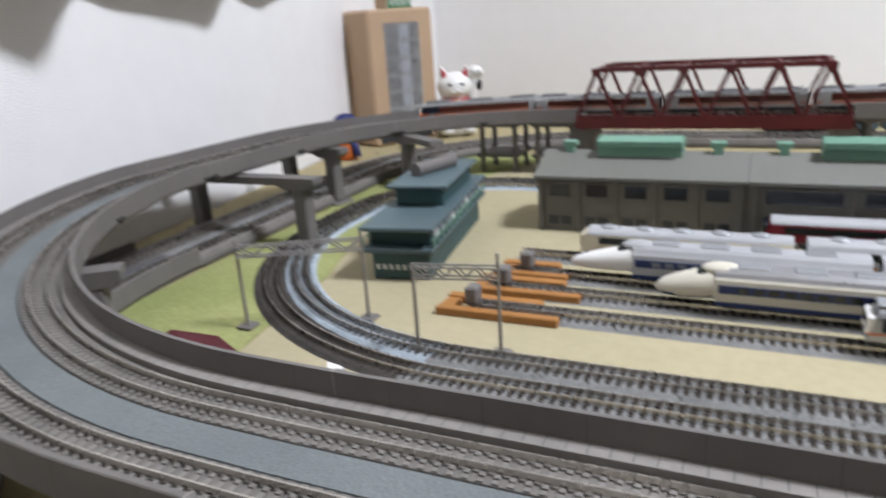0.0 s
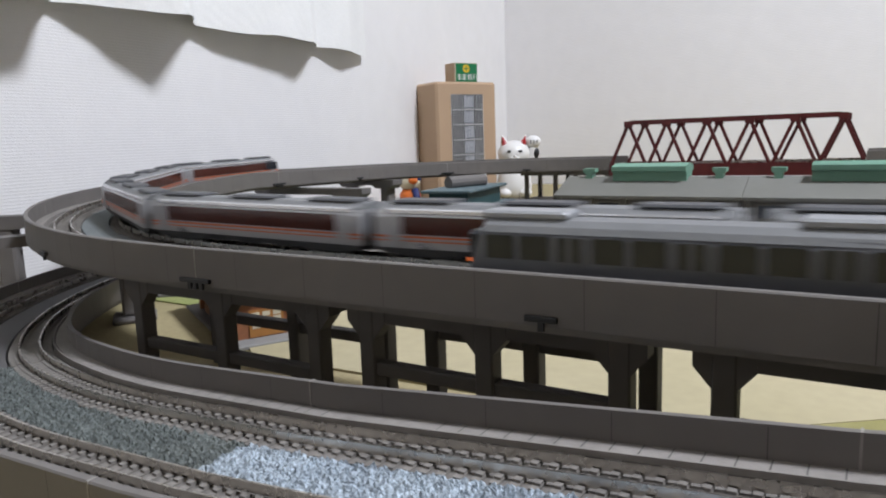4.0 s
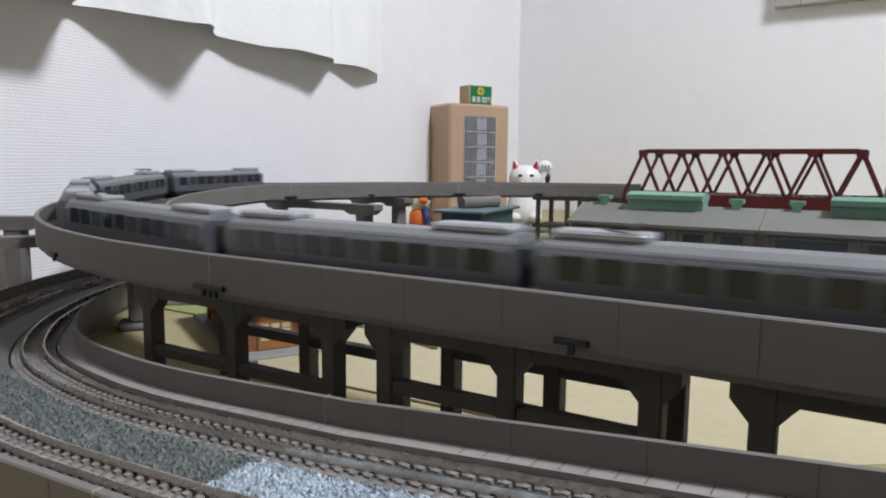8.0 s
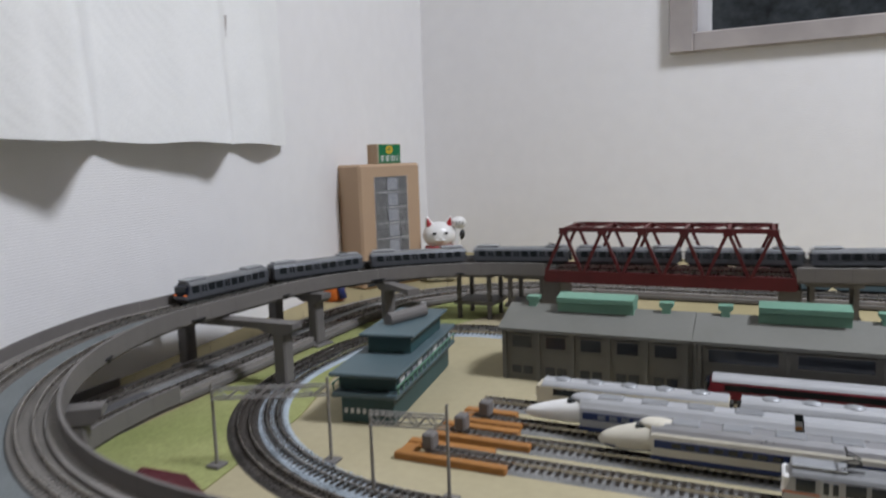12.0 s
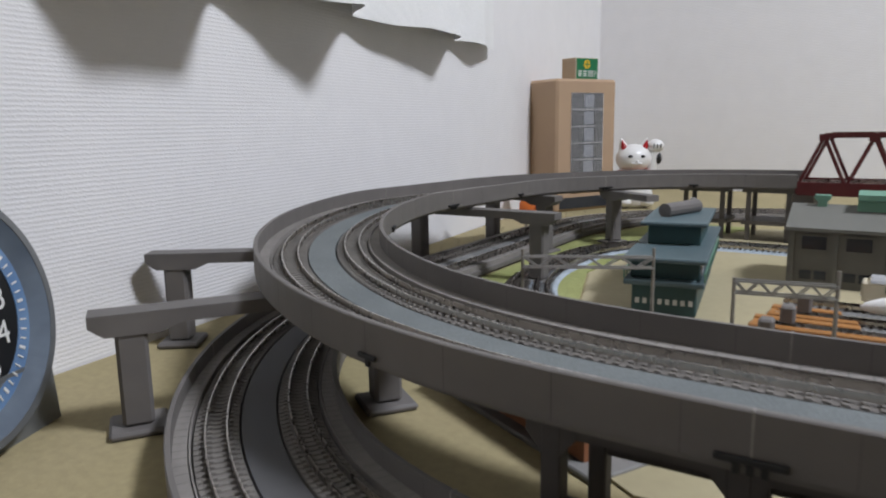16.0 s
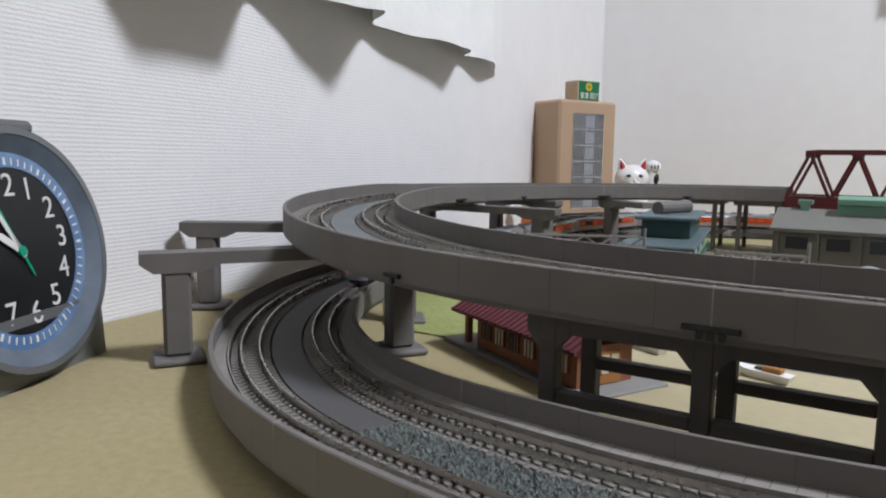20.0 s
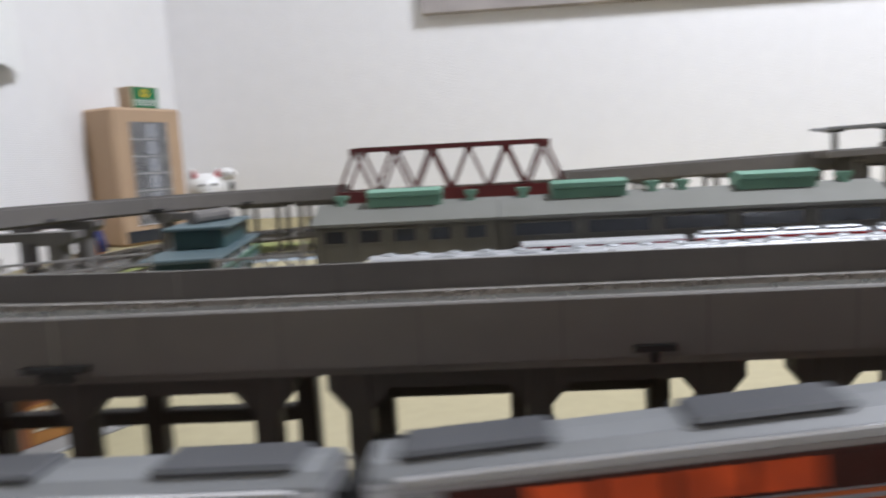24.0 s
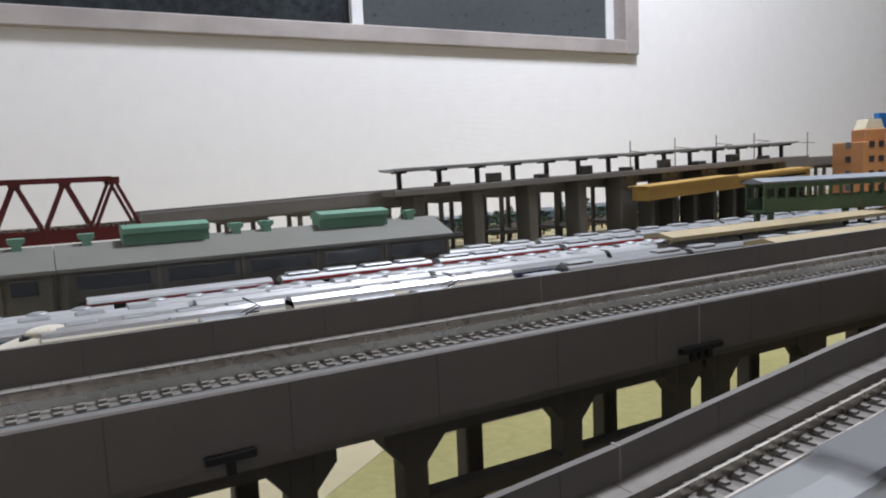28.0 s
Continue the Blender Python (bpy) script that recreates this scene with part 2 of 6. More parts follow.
M_MINT = mat("mint_green_plastic", (0.16, 0.32, 0.235), rough=0.5, vary=0.05)
M_TEAL = mat("teal_plastic", (0.03, 0.08, 0.085), rough=0.5, vary=0.06, grain=200)
M_TEALR = mat("teal_roof", (0.09, 0.135, 0.15), rough=0.55, vary=0.06, grain=200)
M_OCHRE = mat("ochre_plastic", (0.38, 0.165, 0.04), rough=0.6, vary=0.08, grain=200)
M_STEEL = mat("silver_plastic", (0.5, 0.5, 0.5), rough=0.35, metal=0.6, vary=0.06, grain=200)
M_WOOD = mat("brown_timber", (0.27, 0.105, 0.045), rough=0.65, vary=0.12, grain=400, patch=40, second=(0.2, 0.075, 0.03))
M_TILER = mat("maroon_roof_tiles", (0.12, 0.022, 0.03), rough=0.6, vary=0.12, grain=300)
M_PATH = mat("grey_base_plate", (0.24, 0.235, 0.225), rough=0.7, vary=0.06, grain=200)
M_POLE = mat("grey_brown_pole", (0.25, 0.23, 0.2), rough=0.5, vary=0.08)
M_YELLOW = mat("mustard_wall", (0.4, 0.25, 0.07), rough=0.6, vary=0.05, grain=100)
M_FGREEN = mat("footbridge_green", (0.09, 0.15, 0.09), rough=0.55, vary=0.06)
M_SLATE = mat("slate_grey_roof", (0.2, 0.22, 0.25), rough=0.5, vary=0.05)
M_TANROOF = mat("tan_canopy", (0.36, 0.29, 0.17), rough=0.65, vary=0.06, grain=120)
M_BRICKO = mat("orange_tile_flat", (0.42, 0.19, 0.07), rough=0.65, vary=0.06, grain=300)
M_BLUE = mat("sign_blue", (0.01, 0.12, 0.35), rough=0.4, vary=0.04)
M_NAVY = mat("navy_paint", (0.012, 0.03, 0.12), rough=0.3, vary=0.05)
M_IVORY = mat("ivory_paint", (0.68, 0.64, 0.54), rough=0.3, vary=0.04)
M_SILVER = mat("train_silver", (0.42, 0.42, 0.435), rough=0.3, metal=0.55, vary=0.03, grain=100, patch=20, second=(0.42, 0.42, 0.435))
# brighter copy of the train silver: helps paint the highlight along roof edges
M_EDGE_GLINT = mat("silver_edge_highlight", (0.75, 0.75, 0.77), rough=0.24, metal=0.7, vary=0.04)
M_ROOFS = mat("train_roof_light", (0.34, 0.35, 0.365), rough=0.42, metal=0.3, vary=0.05, grain=100)
M_ROOFG = mat("train_roof_grey", (0.19, 0.195, 0.2), rough=0.5, vary=0.06, grain=150)
M_UNDER = mat("underframe_dark", (0.03, 0.029, 0.028), rough=0.6, vary=0.15, grain=300)
M_COACHG = mat("grey_car_side", (0.13, 0.137, 0.152), rough=0.35, metal=0.4, vary=0.04)
M_GLASSD = mat("tinted_train_window", (0.018, 0.022, 0.024), rough=0.12, vary=0.1)
M_ORANGE = mat("orange_stripe", (0.6, 0.13, 0.02), rough=0.4, vary=0.04)
M_BROWNW = mat("brown_window_band", (0.07, 0.017, 0.011), rough=0.15, vary=0.1)
M_LIT = glow("lit_orange_window", (0.5, 0.06, 0.01), 0.16)
nt = M_LIT.node_tree
tco, nz, rp = nt.nodes.new("ShaderNodeTexCoord"), nt.nodes.new("ShaderNodeTexNoise"), nt.nodes.new("ShaderNodeMapRange")
nz.inputs["Scale"].default_value, nz.inputs["Detail"].default_value = 90.0, 2.0
rp.inputs["From Min"].default_value, rp.inputs["From Max"].default_value = 0.3, 0.7
rp.inputs["To Min"].default_value, rp.inputs["To Max"].default_value = 0.02, 0.34
nt.links.new(tco.outputs["Object"], nz.inputs["Vector"])
nt.links.new(nz.outputs["Fac"], rp.inputs["Value"])
nt.links.new(rp.outputs["Result"], nt.nodes["Principled BSDF"].inputs["Emission Strength"])
M_SIGNL = glow("lit_train_sign", (1.0, 0.85, 0.75), 1.0)
M_ROOFGEAR = mat("roof_box_grey", (0.07, 0.072, 0.078), rough=0.5, vary=0.08)
M_HEAD = glow("orange_lamp", (1.0, 0.22, 0.05), 0.6)
M_CLOCKB = mat("clock_silver_grey", (0.2, 0.21, 0.215), rough=0.35, metal=0.3, vary=0.04)
M_CLOCKF = mat("clock_black_face", (0.012, 0.013, 0.015), rough=0.4, vary=0.2)
M_CLOCKR = mat("clock_blue_rim", (0.1, 0.19, 0.36), rough=0.2, vary=0.1, patch=30, second=(0.16, 0.26, 0.42), spec=0.7)
M_CLOCKG = mat("clock_bezel_blue_grey", (0.1, 0.125, 0.16), rough=0.22, vary=0.08, patch=30, second=(0.13, 0.16, 0.2), spec=0.6)
M_NUM = mat("clock_numeral_white", (0.75, 0.75, 0.73), rough=0.5)
M_HANDG = mat("clock_second_green", (0.0, 0.35, 0.2), rough=0.4)
M_LACE = lace("white_lace", (0.84, 0.84, 0.83))
M_DOLLB = mat("figure_blue", (0.02, 0.03, 0.14), rough=0.6, vary=0.06)
M_DOLLO = mat("figure_orange", (0.7, 0.16, 0.02), rough=0.6, vary=0.06)
M_LAMPW = glow("lamp_diffuser", (1.0, 0.97, 0.94), 1.5)
M_TREE = mat("foliage_dark", (0.03, 0.05, 0.02), rough=0.9, vary=0.3, grain=400)


# ---- mesh helpers (decimetres) ----
def part(name, bm, material, parent=None, label="", smooth=False):
    me = bpy.data.meshes.new(name)
    bm.to_mesh(me)
    bm.free()
    me.transform(Matrix.Scale(D, 4))
    for m in material if isinstance(material, (list, tuple)) else (material,):
        me.materials.append(m)
    if smooth:
        me.polygons.foreach_set("use_smooth", [True] * len(me.polygons))
    ob = new(name, me)
    if parent is not None:
        ob.parent = parent
    if label:
        ob["label"] = label
    return ob


def quick(name, verts, faces, material, parent=None, label=""):
    me = bpy.data.meshes.new(name)
    me.from_pydata([(x * D, y * D, z * D) for x, y, z in verts], [], faces)
    me.update()
    me.materials.append(material)
    ob = new(name, me)
    if parent is not None:
        ob.parent = parent
    if label:
        ob["label"] = label
    return ob


def thing(name, label, category, group="", kind="", m=None):
    ob = new(name)
    ob.empty_display_size = 0.01
    if m is not None:
        ob.matrix_world = m
    return tagged(ob, label, category, group, kind)


def at(x, y, z, rz=0.0, rx=0.0, ry=0.0):
    return pose(x * D, y * D, z * D, rx, ry, rz)


def BM():
    return bmesh.new()


def box(bm, x0, y0, z0, x1, y1, z1, bevel=0.0, mi=0):
    r = bmesh.ops.create_cube(bm, size=1.0, matrix=Matrix.LocRotScale(((x0 + x1) / 2, (y0 + y1) / 2, (z0 + z1) / 2), None, (abs(x1 - x0), abs(y1 - y0), abs(z1 - z0))))
    vs = r["verts"]
    if mi:
        for f in {f for v in vs for f in v.link_faces}:
            f.material_index = mi
    if bevel:
        es = list({e for v in vs for e in v.link_edges})
        bmesh.ops.bevel(bm, geom=es, offset=bevel, segments=1, affect="EDGES", profile=0.5)
    return vs


def cyl(bm, a, b, r, n=8, r2=None):
    a, b = Vector(a), Vector(b)
    d = b - a
    m = Matrix.Translation((a + b) / 2) @ d.to_track_quat("Z", "Y").to_matrix().to_4x4()
    return bmesh.ops.create_cone(bm, cap_ends=True, segments=n, radius1=r, radius2=r if r2 is None else r2, depth=d.length, matrix=m)["verts"]


def bar(bm, a, b, w, h):
    """A square bar from a to b, w wide (level) and h high."""
    a, b = Vector(a), Vector(b)
    d = (b - a).normalized()
    side = d.cross(Vector((0, 0, 1)))
    side = side.normalized() if side.length > 1e-4 else Vector((1, 0, 0))
    up = side.cross(d).normalized()
    vs = [bm.verts.new(p + side * sx * w / 2 + up * sz * h / 2) for p in (a, b) for sx, sz in ((-1, -1), (1, -1), (1, 1), (-1, 1))]
    for f in ((0, 3, 2, 1), (4, 5, 6, 7), (0, 1, 5, 4), (1, 2, 6, 5), (2, 3, 7, 6), (3, 0, 4, 7)):
        bm.faces.new([vs[i] for i in f])


def prism(bm, poly, axis, a, b, mi=0):
    """A polygon of the two other axes, drawn out along axis from a to b."""
    def p(u, v, w):
        return {"x": (w, u, v), "y": (u, w, v), "z": (u, v, w)}[axis]
    lo, hi = [bm.verts.new(p(u, v, a)) for u, v in poly], [bm.verts.new(p(u, v, b)) for u, v in poly]
    n = len(poly)
    fs = [bm.faces.new(lo), bm.faces.new(hi)] + [bm.faces.new((lo[i], lo[(i + 1) % n], hi[(i + 1) % n], hi[i])) for i in range(n)]
    for f in fs:
        f.material_index = mi
    bmesh.ops.recalc_face_normals(bm, faces=fs)
    return fs


# ---- track lines ----
class Line:
    """Near straight from x = far right towards -x, a quarter turn, a straight, a quarter turn, the far straight back."""

    def __init__(self, xr, yn, cx, r1, straight, r2, height):
        self.xr, self.yn, self.cx, self.r1, self.s, self.r2, self.height = xr, yn, cx, r1, straight, r2, height
        self.a = xr - cx                        # end of the near straight
        self.b = self.a + r1 * math.pi / 2      # end of the first turn
        self.c = self.b + straight              # start of the second turn
        self.far = self.c + r2 * math.pi / 2    # start of the far straight
        self.xw, self.yf = cx - r1, yn + r1 + straight + r2
        self.cx2 = self.xw + r2
        self.total = self.far + xr - self.cx2

    def __call__(self, s, off=0.0):
        """x, y, z, heading (radians); off: to the outside."""
        h = self.height(s)
        if s <= self.a:
            x, y, t = self.xr - s, self.yn, math.pi
        elif s <= self.b:
            k = (s - self.a) / self.r1
            x, y, t = self.cx - self.r1 * math.sin(k), self.yn + self.r1 * (1 - math.cos(k)), math.pi - k
        elif s <= self.c:
            x, y, t = self.xw, self.yn + self.r1 + s - self.b, math.pi / 2
        elif s <= self.far:
            k = (s - self.c) / self.r2
            x, y, t = self.cx2 - self.r2 * math.cos(k), self.yf - self.r2 * (1 - math.sin(k)), math.pi / 2 - k
        else:
            x, y, t = self.cx2 + s - self.far, self.yf, 0.0
        return x - math.sin(t) * off, y + math.cos(t) * off, h, t

    def steps(self, s0, s1, fine=0.14, coarse=1.24):
        out, s = [s0], s0
        while s < s1 - 1e-6:
            curved = self.a - 1e-6 <= s < self.b - 1e-6 or self.c - 1e-6 <= s < self.far - 1e-6
            nxt = s + (fine if curved else coarse)
            for e in (self.a, self.b, self.c, self.far, s1):
                if s + 1e-6 < e < nxt:
                    nxt = e
            out.append(nxt)
            s = nxt
        return out


def sweep(name, line, s0, s1, poly, material, parent=None, label=""):
    """A closed section of (offset, height over the line) drawn along a line."""
    ss, n = line.steps(s0, s1), len(poly)
    verts, faces = [], []
    for s in ss:
        for o, z in poly:
            x, y, h, _ = line(s, o)
            verts.append((x, y, h + z))
    for i in range(len(ss) - 1):
        for k in range(n):
            a, b = i * n + k, i * n + (k + 1) % n
            faces.append((a, b, b + n, a + n))
    faces += [tuple(range(n))[::-1], tuple((len(ss) - 1) * n + k for k in range(n))]
    return quick(name, verts, faces, material, parent, label)


def sleepers(name, line, s0, s1, off, z, material, parent, pitch=0.0435, length=0.165, wide=0.02, high=0.005, nubs=True):
    """Sleepers with rail clips, all along one track."""
    verts, faces = [], []

    def brick(x, y, t, u0, u1, v0, v1, z0, z1):
        c, s = math.cos(t), math.sin(t)
        i = len(verts)
        for zz in (z0, z1):
            for u, v in ((u0, v0), (u1, v0), (u1, v1), (u0, v1)):
                verts.append((x + c * u - s * v, y + s * u + c * v, zz))
        faces.extend([(i + 4, i + 5, i + 6, i + 7), (i, i + 1, i + 5, i + 4), (i + 1, i + 2, i + 6, i + 5), (i + 2, i + 3, i + 7, i + 6), (i + 3, i, i + 4, i + 7)])
    s = s0 + pitch / 2
    while s < s1:
        x, y, h, t = line(s, off)
        brick(x, y, t, -wide / 2, wide / 2, -length / 2, length / 2, h + z, h + z + high)
        if nubs:
            for v in (-0.056, -0.026, 0.026, 0.056):
                brick(x, y, t, -0.0085, 0.0085, v - 0.0085, v + 0.0085, h + z + high, h + z + high + 0.006)
        s += pitch
    ob = quick(name, verts, faces, material, parent)
    ob["kind"] = "stuff"
    return ob


def rails(line, s0, s1, off, z, parent, material=None):
    for side in (-0.0405, 0.0405):
        o = off + side
        sweep("rail", line, s0, s1, [(o - 0.0032, z), (o + 0.0032, z), (o + 0.0032, z + 0.024), (o - 0.0032, z + 0.024)], material or M_RAIL, parent)


def grains(name, line, s0, s1, o0, o1, z, material, parent, count, size=0.016, seed=1):
    """Loose ballast stones, as four-sided lumps."""
    rnd = random.Random(seed)
    verts, faces = [], []
    for _ in range(count):
        x, y, h, _ = line(rnd.uniform(s0, s1), rnd.uniform(o0, o1))
        r, a = size * rnd.uniform(0.5, 1.1), rnd.uniform(0, 6.3)
        i = len(verts)
        for k in range(3):
            b = a + k * 2.094
            verts.append((x + r * math.cos(b), y + r * math.sin(b), h + z - 0.002))
        verts.append((x + r * 0.3 * math.cos(a), y + r * 0.3 * math.sin(a), h + z + r * rnd.uniform(0.5, 1.0)))
        faces.extend([(i, i + 1, i + 3), (i + 1, i + 2, i + 3), (i + 2, i, i + 3)])
    ob = quick(name, verts, faces, material, parent)
    ob["kind"] = "stuff"
    return ob


W = 0.343
WALL_T = 0.022


def viaduct(line, s0, s1, label, ballast, walls=True, group="viaduct spans", stones=0, inner=True, base=-0.03, seed=1, lift=0.008):
    """One span: trough deck with walls, two tracks, ballast between them. Heights are over the deck."""
    v = thing("viaduct_span", label, "viaduct", group)
    sweep("deck", line, s0, s1, [(-W + WALL_T, 0), (-W + WALL_T, base), (W - WALL_T, base), (W - WALL_T, 0)], M_SLAB, v)
    for side, nm in ((1, "outer_wall"), (-1, "inner_wall")):
        if side < 0 and not inner:
            continue
        a, b = side * W, side * (W - WALL_T)
        top, low = (0.13, -0.007) if walls else (0.02, -0.018)
        sweep(nm, line, s0, s1, [(a, top - 0.004), (a - side * 0.004, top), (b, top), (b, low), (a, low)] if side > 0 else
              [(a, low), (b, low), (b, top), (a - side * 0.004, top), (a, top - 0.004)], M_CONC, v)
        up, wide = 0.032 + lift, 0.052
        sweep("walkway", line, s0, s1, [(b, 0), (b, up), (b - side * wide, up), (b - side * (wide + 0.004), 0)] if side > 0 else
              [(b - side * (wide + 0.004), 0), (b - side * wide, up), (b, up), (b, 0)], M_WALK, v)
        e = b - side * (wide + 0.008)
        sweep("walkway_kerb", line, s0, s1, [(e - 0.0035, 0), (e - 0.003, up + 0.004), (e + 0.003, up + 0.004), (e + 0.0035, 0)], M_WALK, v)
        verts, faces = [], []
        s = s0 + 0.02
        while s < s1 - 0.01:
            i = len(verts)
            for ds, o in ((-0.0016, b), (0.0016, b), (0.0016, b - side * wide), (-0.0016, b - side * wide)):
                x, y, h, _ = line(s + ds, o)
                verts.append((x, y, h + up + 0.0006))
            faces.append((i, i + 1, i + 2, i + 3) if side < 0 else (i + 3, i + 2, i + 1, i))
            s += 0.062
        quick("walkway_joint", verts, faces, M_JOINT, v)["kind"] = "stuff"
    z = 0.012 + lift
    for o in (0.165, -0.165):
        sweep("track_slab", line, s0, s1, [(o - 0.09, 0), (o - 0.085, z), (o + 0.085, z), (o + 0.09, 0)], M_SLAB, v)
        sleepers("sleeper", line, s0, s1, o, z, M_TIE, v)
        rails(line, s0, s1, o, z + 0.008, v)
    sweep("ballast", line, s0, s1, [(-0.075, 0), (-0.07, z), (0.07, z), (0.075, 0)], ballast, v)
    if stones:
        grains("loose_ballast", line, s0, s1, -0.078, 0.078, z, ballast, v, stones, seed=seed)
    # fine panel joints on the walls
    verts, faces = [], []
    s = s0 + 0.155
    while s < s1 - 0.05:
        for side in (1, -1):
            for o in (side * (W + 0.0006), side * (W - WALL_T - 0.0006)):
                i = len(verts)
                for ds, z in ((-0.0012, -0.005), (0.0012, -0.005), (0.0012, 0.124), (-0.0012, 0.124)):
                    x, y, h, _ = line(s + ds, o)
                    verts.append((x, y, h + z))
                faces.append((i, i + 1, i + 2, i + 3))
        s += 0.31
    quick("panel_joint", verts, faces, M_JOINT, v)["kind"] = "stuff"
    # cut at the span's end
    for side in (1, -1):
        x, y, h, t = line(s0, side * (W - WALL_T / 2))
        b = BM()
        box(b, -0.0025, -WALL_T / 2 - 0.0012, -0.006, 0.0025, WALL_T / 2 + 0.0012, 0.1312)
        j = part("joint_strip", b, M_JOINTP, v)
        j.matrix_local = at(x, y, h, math.degrees(t))
    return v


def connector(line, s, off, parent_label, long=True):
    """Black clip with short teeth on the wall's face, where spans meet or a mast would stand."""
    x, y, h, t = line(s, off)
    c = thing("wall_clip", parent_label, "clip", "wall clips", m=at(x, y, h + 0.012, math.degrees(t)))
    w = 0.155 if long else 0.09
    sgn = 1 if off > 0 else -1
    b = BM()
    box(b, -w / 2, 0, -0.006, w / 2, sgn * 0.014, 0.010, bevel=0.002)
    part("bar", b, M_BLACK, c)
    for u in ((-0.03, 0.0, 0.03) if long else (0.0,)):
        b = BM()
        box(b, u - 0.008, 0, -0.03, u + 0.008, sgn * 0.01, -0.006)
        part("tooth", b, M_BLACK, c)
    return c


# ---- the room ----
LW0, LW1 = (1.69, -22.0), (-1.11, 3.15)       # left wall, on the floor plan
BW1 = (42.0, 1.75)                              # right end of the window wall
TOP = 17.0


def wall_run(name, a, b, z0, z1, thick, label, m=None):
    """A wall with its inner face from a to b; the thickness lies to the left of that way."""
    d = Vector((b[0] - a[0], b[1] - a[1], 0)).normalized()
    n = Vector((-d.y, d.x, 0)) * thick
    bm = BM()
    prism(bm, [(a[0], a[1]), (b[0], b[1]), (b[0] + n.x, b[1] + n.y), (a[0] + n.x, a[1] + n.y)], "z", z0, z1)
    return tagged(part(name, bm, m or M_WALL), label, "wall", kind="structure")


WDIR = Vector((BW1[0] - LW1[0], BW1[1] - LW1[1], 0)).normalized()
WANG = math.degrees(math.atan2(WDIR.y, WDIR.x))
WIN = (4.87, 18.42, 3.56, 12.6)                  # window opening along the wall from its corner, and its heights


wall_run("wall_west", LW0, LW1, -8.0, TOP, 1.0, "white ribbed wallpaper wall behind the curtain")
wn = tagged(new("wall_north"), "white wallpaper wall with a dark window", "wall", kind="structure")
for nm, u0, u1, z0, z1 in (("wall_panel", -1.2, WIN[0], -8, TOP), ("wall_panel", WIN[1], 43.5, -8, TOP), ("wall_panel", WIN[0], WIN[1], -8, WIN[2]), ("wall_panel", WIN[0], WIN[1], WIN[3], TOP)):
    bm = BM()
    box(bm, u0, 0, z0, u1, 1.0, z1)
    p = part(nm, bm, M_WALL, wn)
    p.matrix_local = at(LW1[0], LW1[1], 0, WANG)
# these two walls stay out of view; their brown is chosen to lower bounce
wall_run("wall_east", BW1, (42.5, -22.0), -8.0, TOP, 1.0, "unseen plain wall, coloured dark brown to cut bounced light", M_DARKWALL)
wall_run("wall_south", (42.5, -22.0), LW0, -8.0, TOP, 1.0, "unseen plain wall, coloured dark brown to cut bounced light", M_DARKWALL)
bm = BM()
box(bm, -3.5, -23.5, TOP, 44, 5.5, TOP + 0.5)
tagged(part("ceiling", bm, M_CEIL), "plain white ceiling", "ceiling", kind="structure")
bm = BM()
box(bm, -3.5, -23.5, -8.4, 44, 5.5, -8.0)
tagged(part("floor", bm, M_WOOD), "dark wooden floor below the table", "floor", kind="structure")
# table board under the layout, covered with the printed mat
tb = thing("table", "large table board covered with a grass-coloured printed mat", "table")
bm = BM()
prism(bm, [(1.36, -19.0), (40.0, -19.0), (40.0, 1.8), (-1.08, 3.1)], "z", -0.3, 0.0)
part("mat", bm, M_MAT, tb)
for x, y in ((2.6, -18), (39, -18), (39, 1.5), (0.6, 1.0)):
    bm = BM()
    box(bm, x - 0.4, y - 0.4, -8.0, x + 0.4, y + 0.4, -0.3, bevel=0.05)
    part("leg", bm, M_WOOD, tb)
# pale sand board for the yard
bm = BM()
prism(bm, [(2.35, -7.6), (3.2, -8.2), (5.3, -8.12), (5.75, -7.78), (39.5, -7.7), (39.5, -1.6), (2.6, -1.6), (1.9, -3.2), (1.75, -4.8), (2.1, -5.9)], "z", 0.002, 0.012)
tagged(part("yard_ground", bm, M_SAND), "pale sandy yard ground board", "ground", kind="structure")
bm = BM()
prism(bm, [(1.05, -6.9), (1.6, -7.6), (2.33, -7.6), (2.08, -5.9), (1.73, -4.8), (1.88, -3.2), (2.58, -1.6), (1.6, -1.4), (1.02, -3.0)], "z", 0.002, 0.01)
tagged(part("grass_patch", bm, M_GRASS), "yellow-green powdered grass inside the curve", "grass", kind="structure")

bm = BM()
# strip laid over the mat to paint the viaduct's shade on the ground
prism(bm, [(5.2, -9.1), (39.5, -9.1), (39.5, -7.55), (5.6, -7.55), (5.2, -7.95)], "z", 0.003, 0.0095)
tagged(part("shaded_mat_strip", bm, M_MAT_SHADE), "olive-green grass mat strip, darkened as shade beneath the viaduct", "ground", kind="structure")

# ceiling lamp
cl = thing("ceiling_lamp", "round white ceiling lamp", "lamp", m=at(LAMP[0], LAMP[1], TOP))
bm = BM()
cyl(bm, (0, 0, -0.45), (0, 0, 0), 2.4, 40)
part("housing", bm, M_WHITE, cl)
bm = BM()
cyl(bm, (0, 0, -0.62), (0, 0, -0.46), 2.3, 40)
part("diffuser", bm, M_LAMPW, cl)

# north window
wd = tagged(new("window_1"), "wide sliding window with taupe frame and dark night glass", "window", kind="structure")
wd.matrix_world = at(LW1[0], LW1[1], 0, WANG)
u0, u1, z0, z1 = WIN
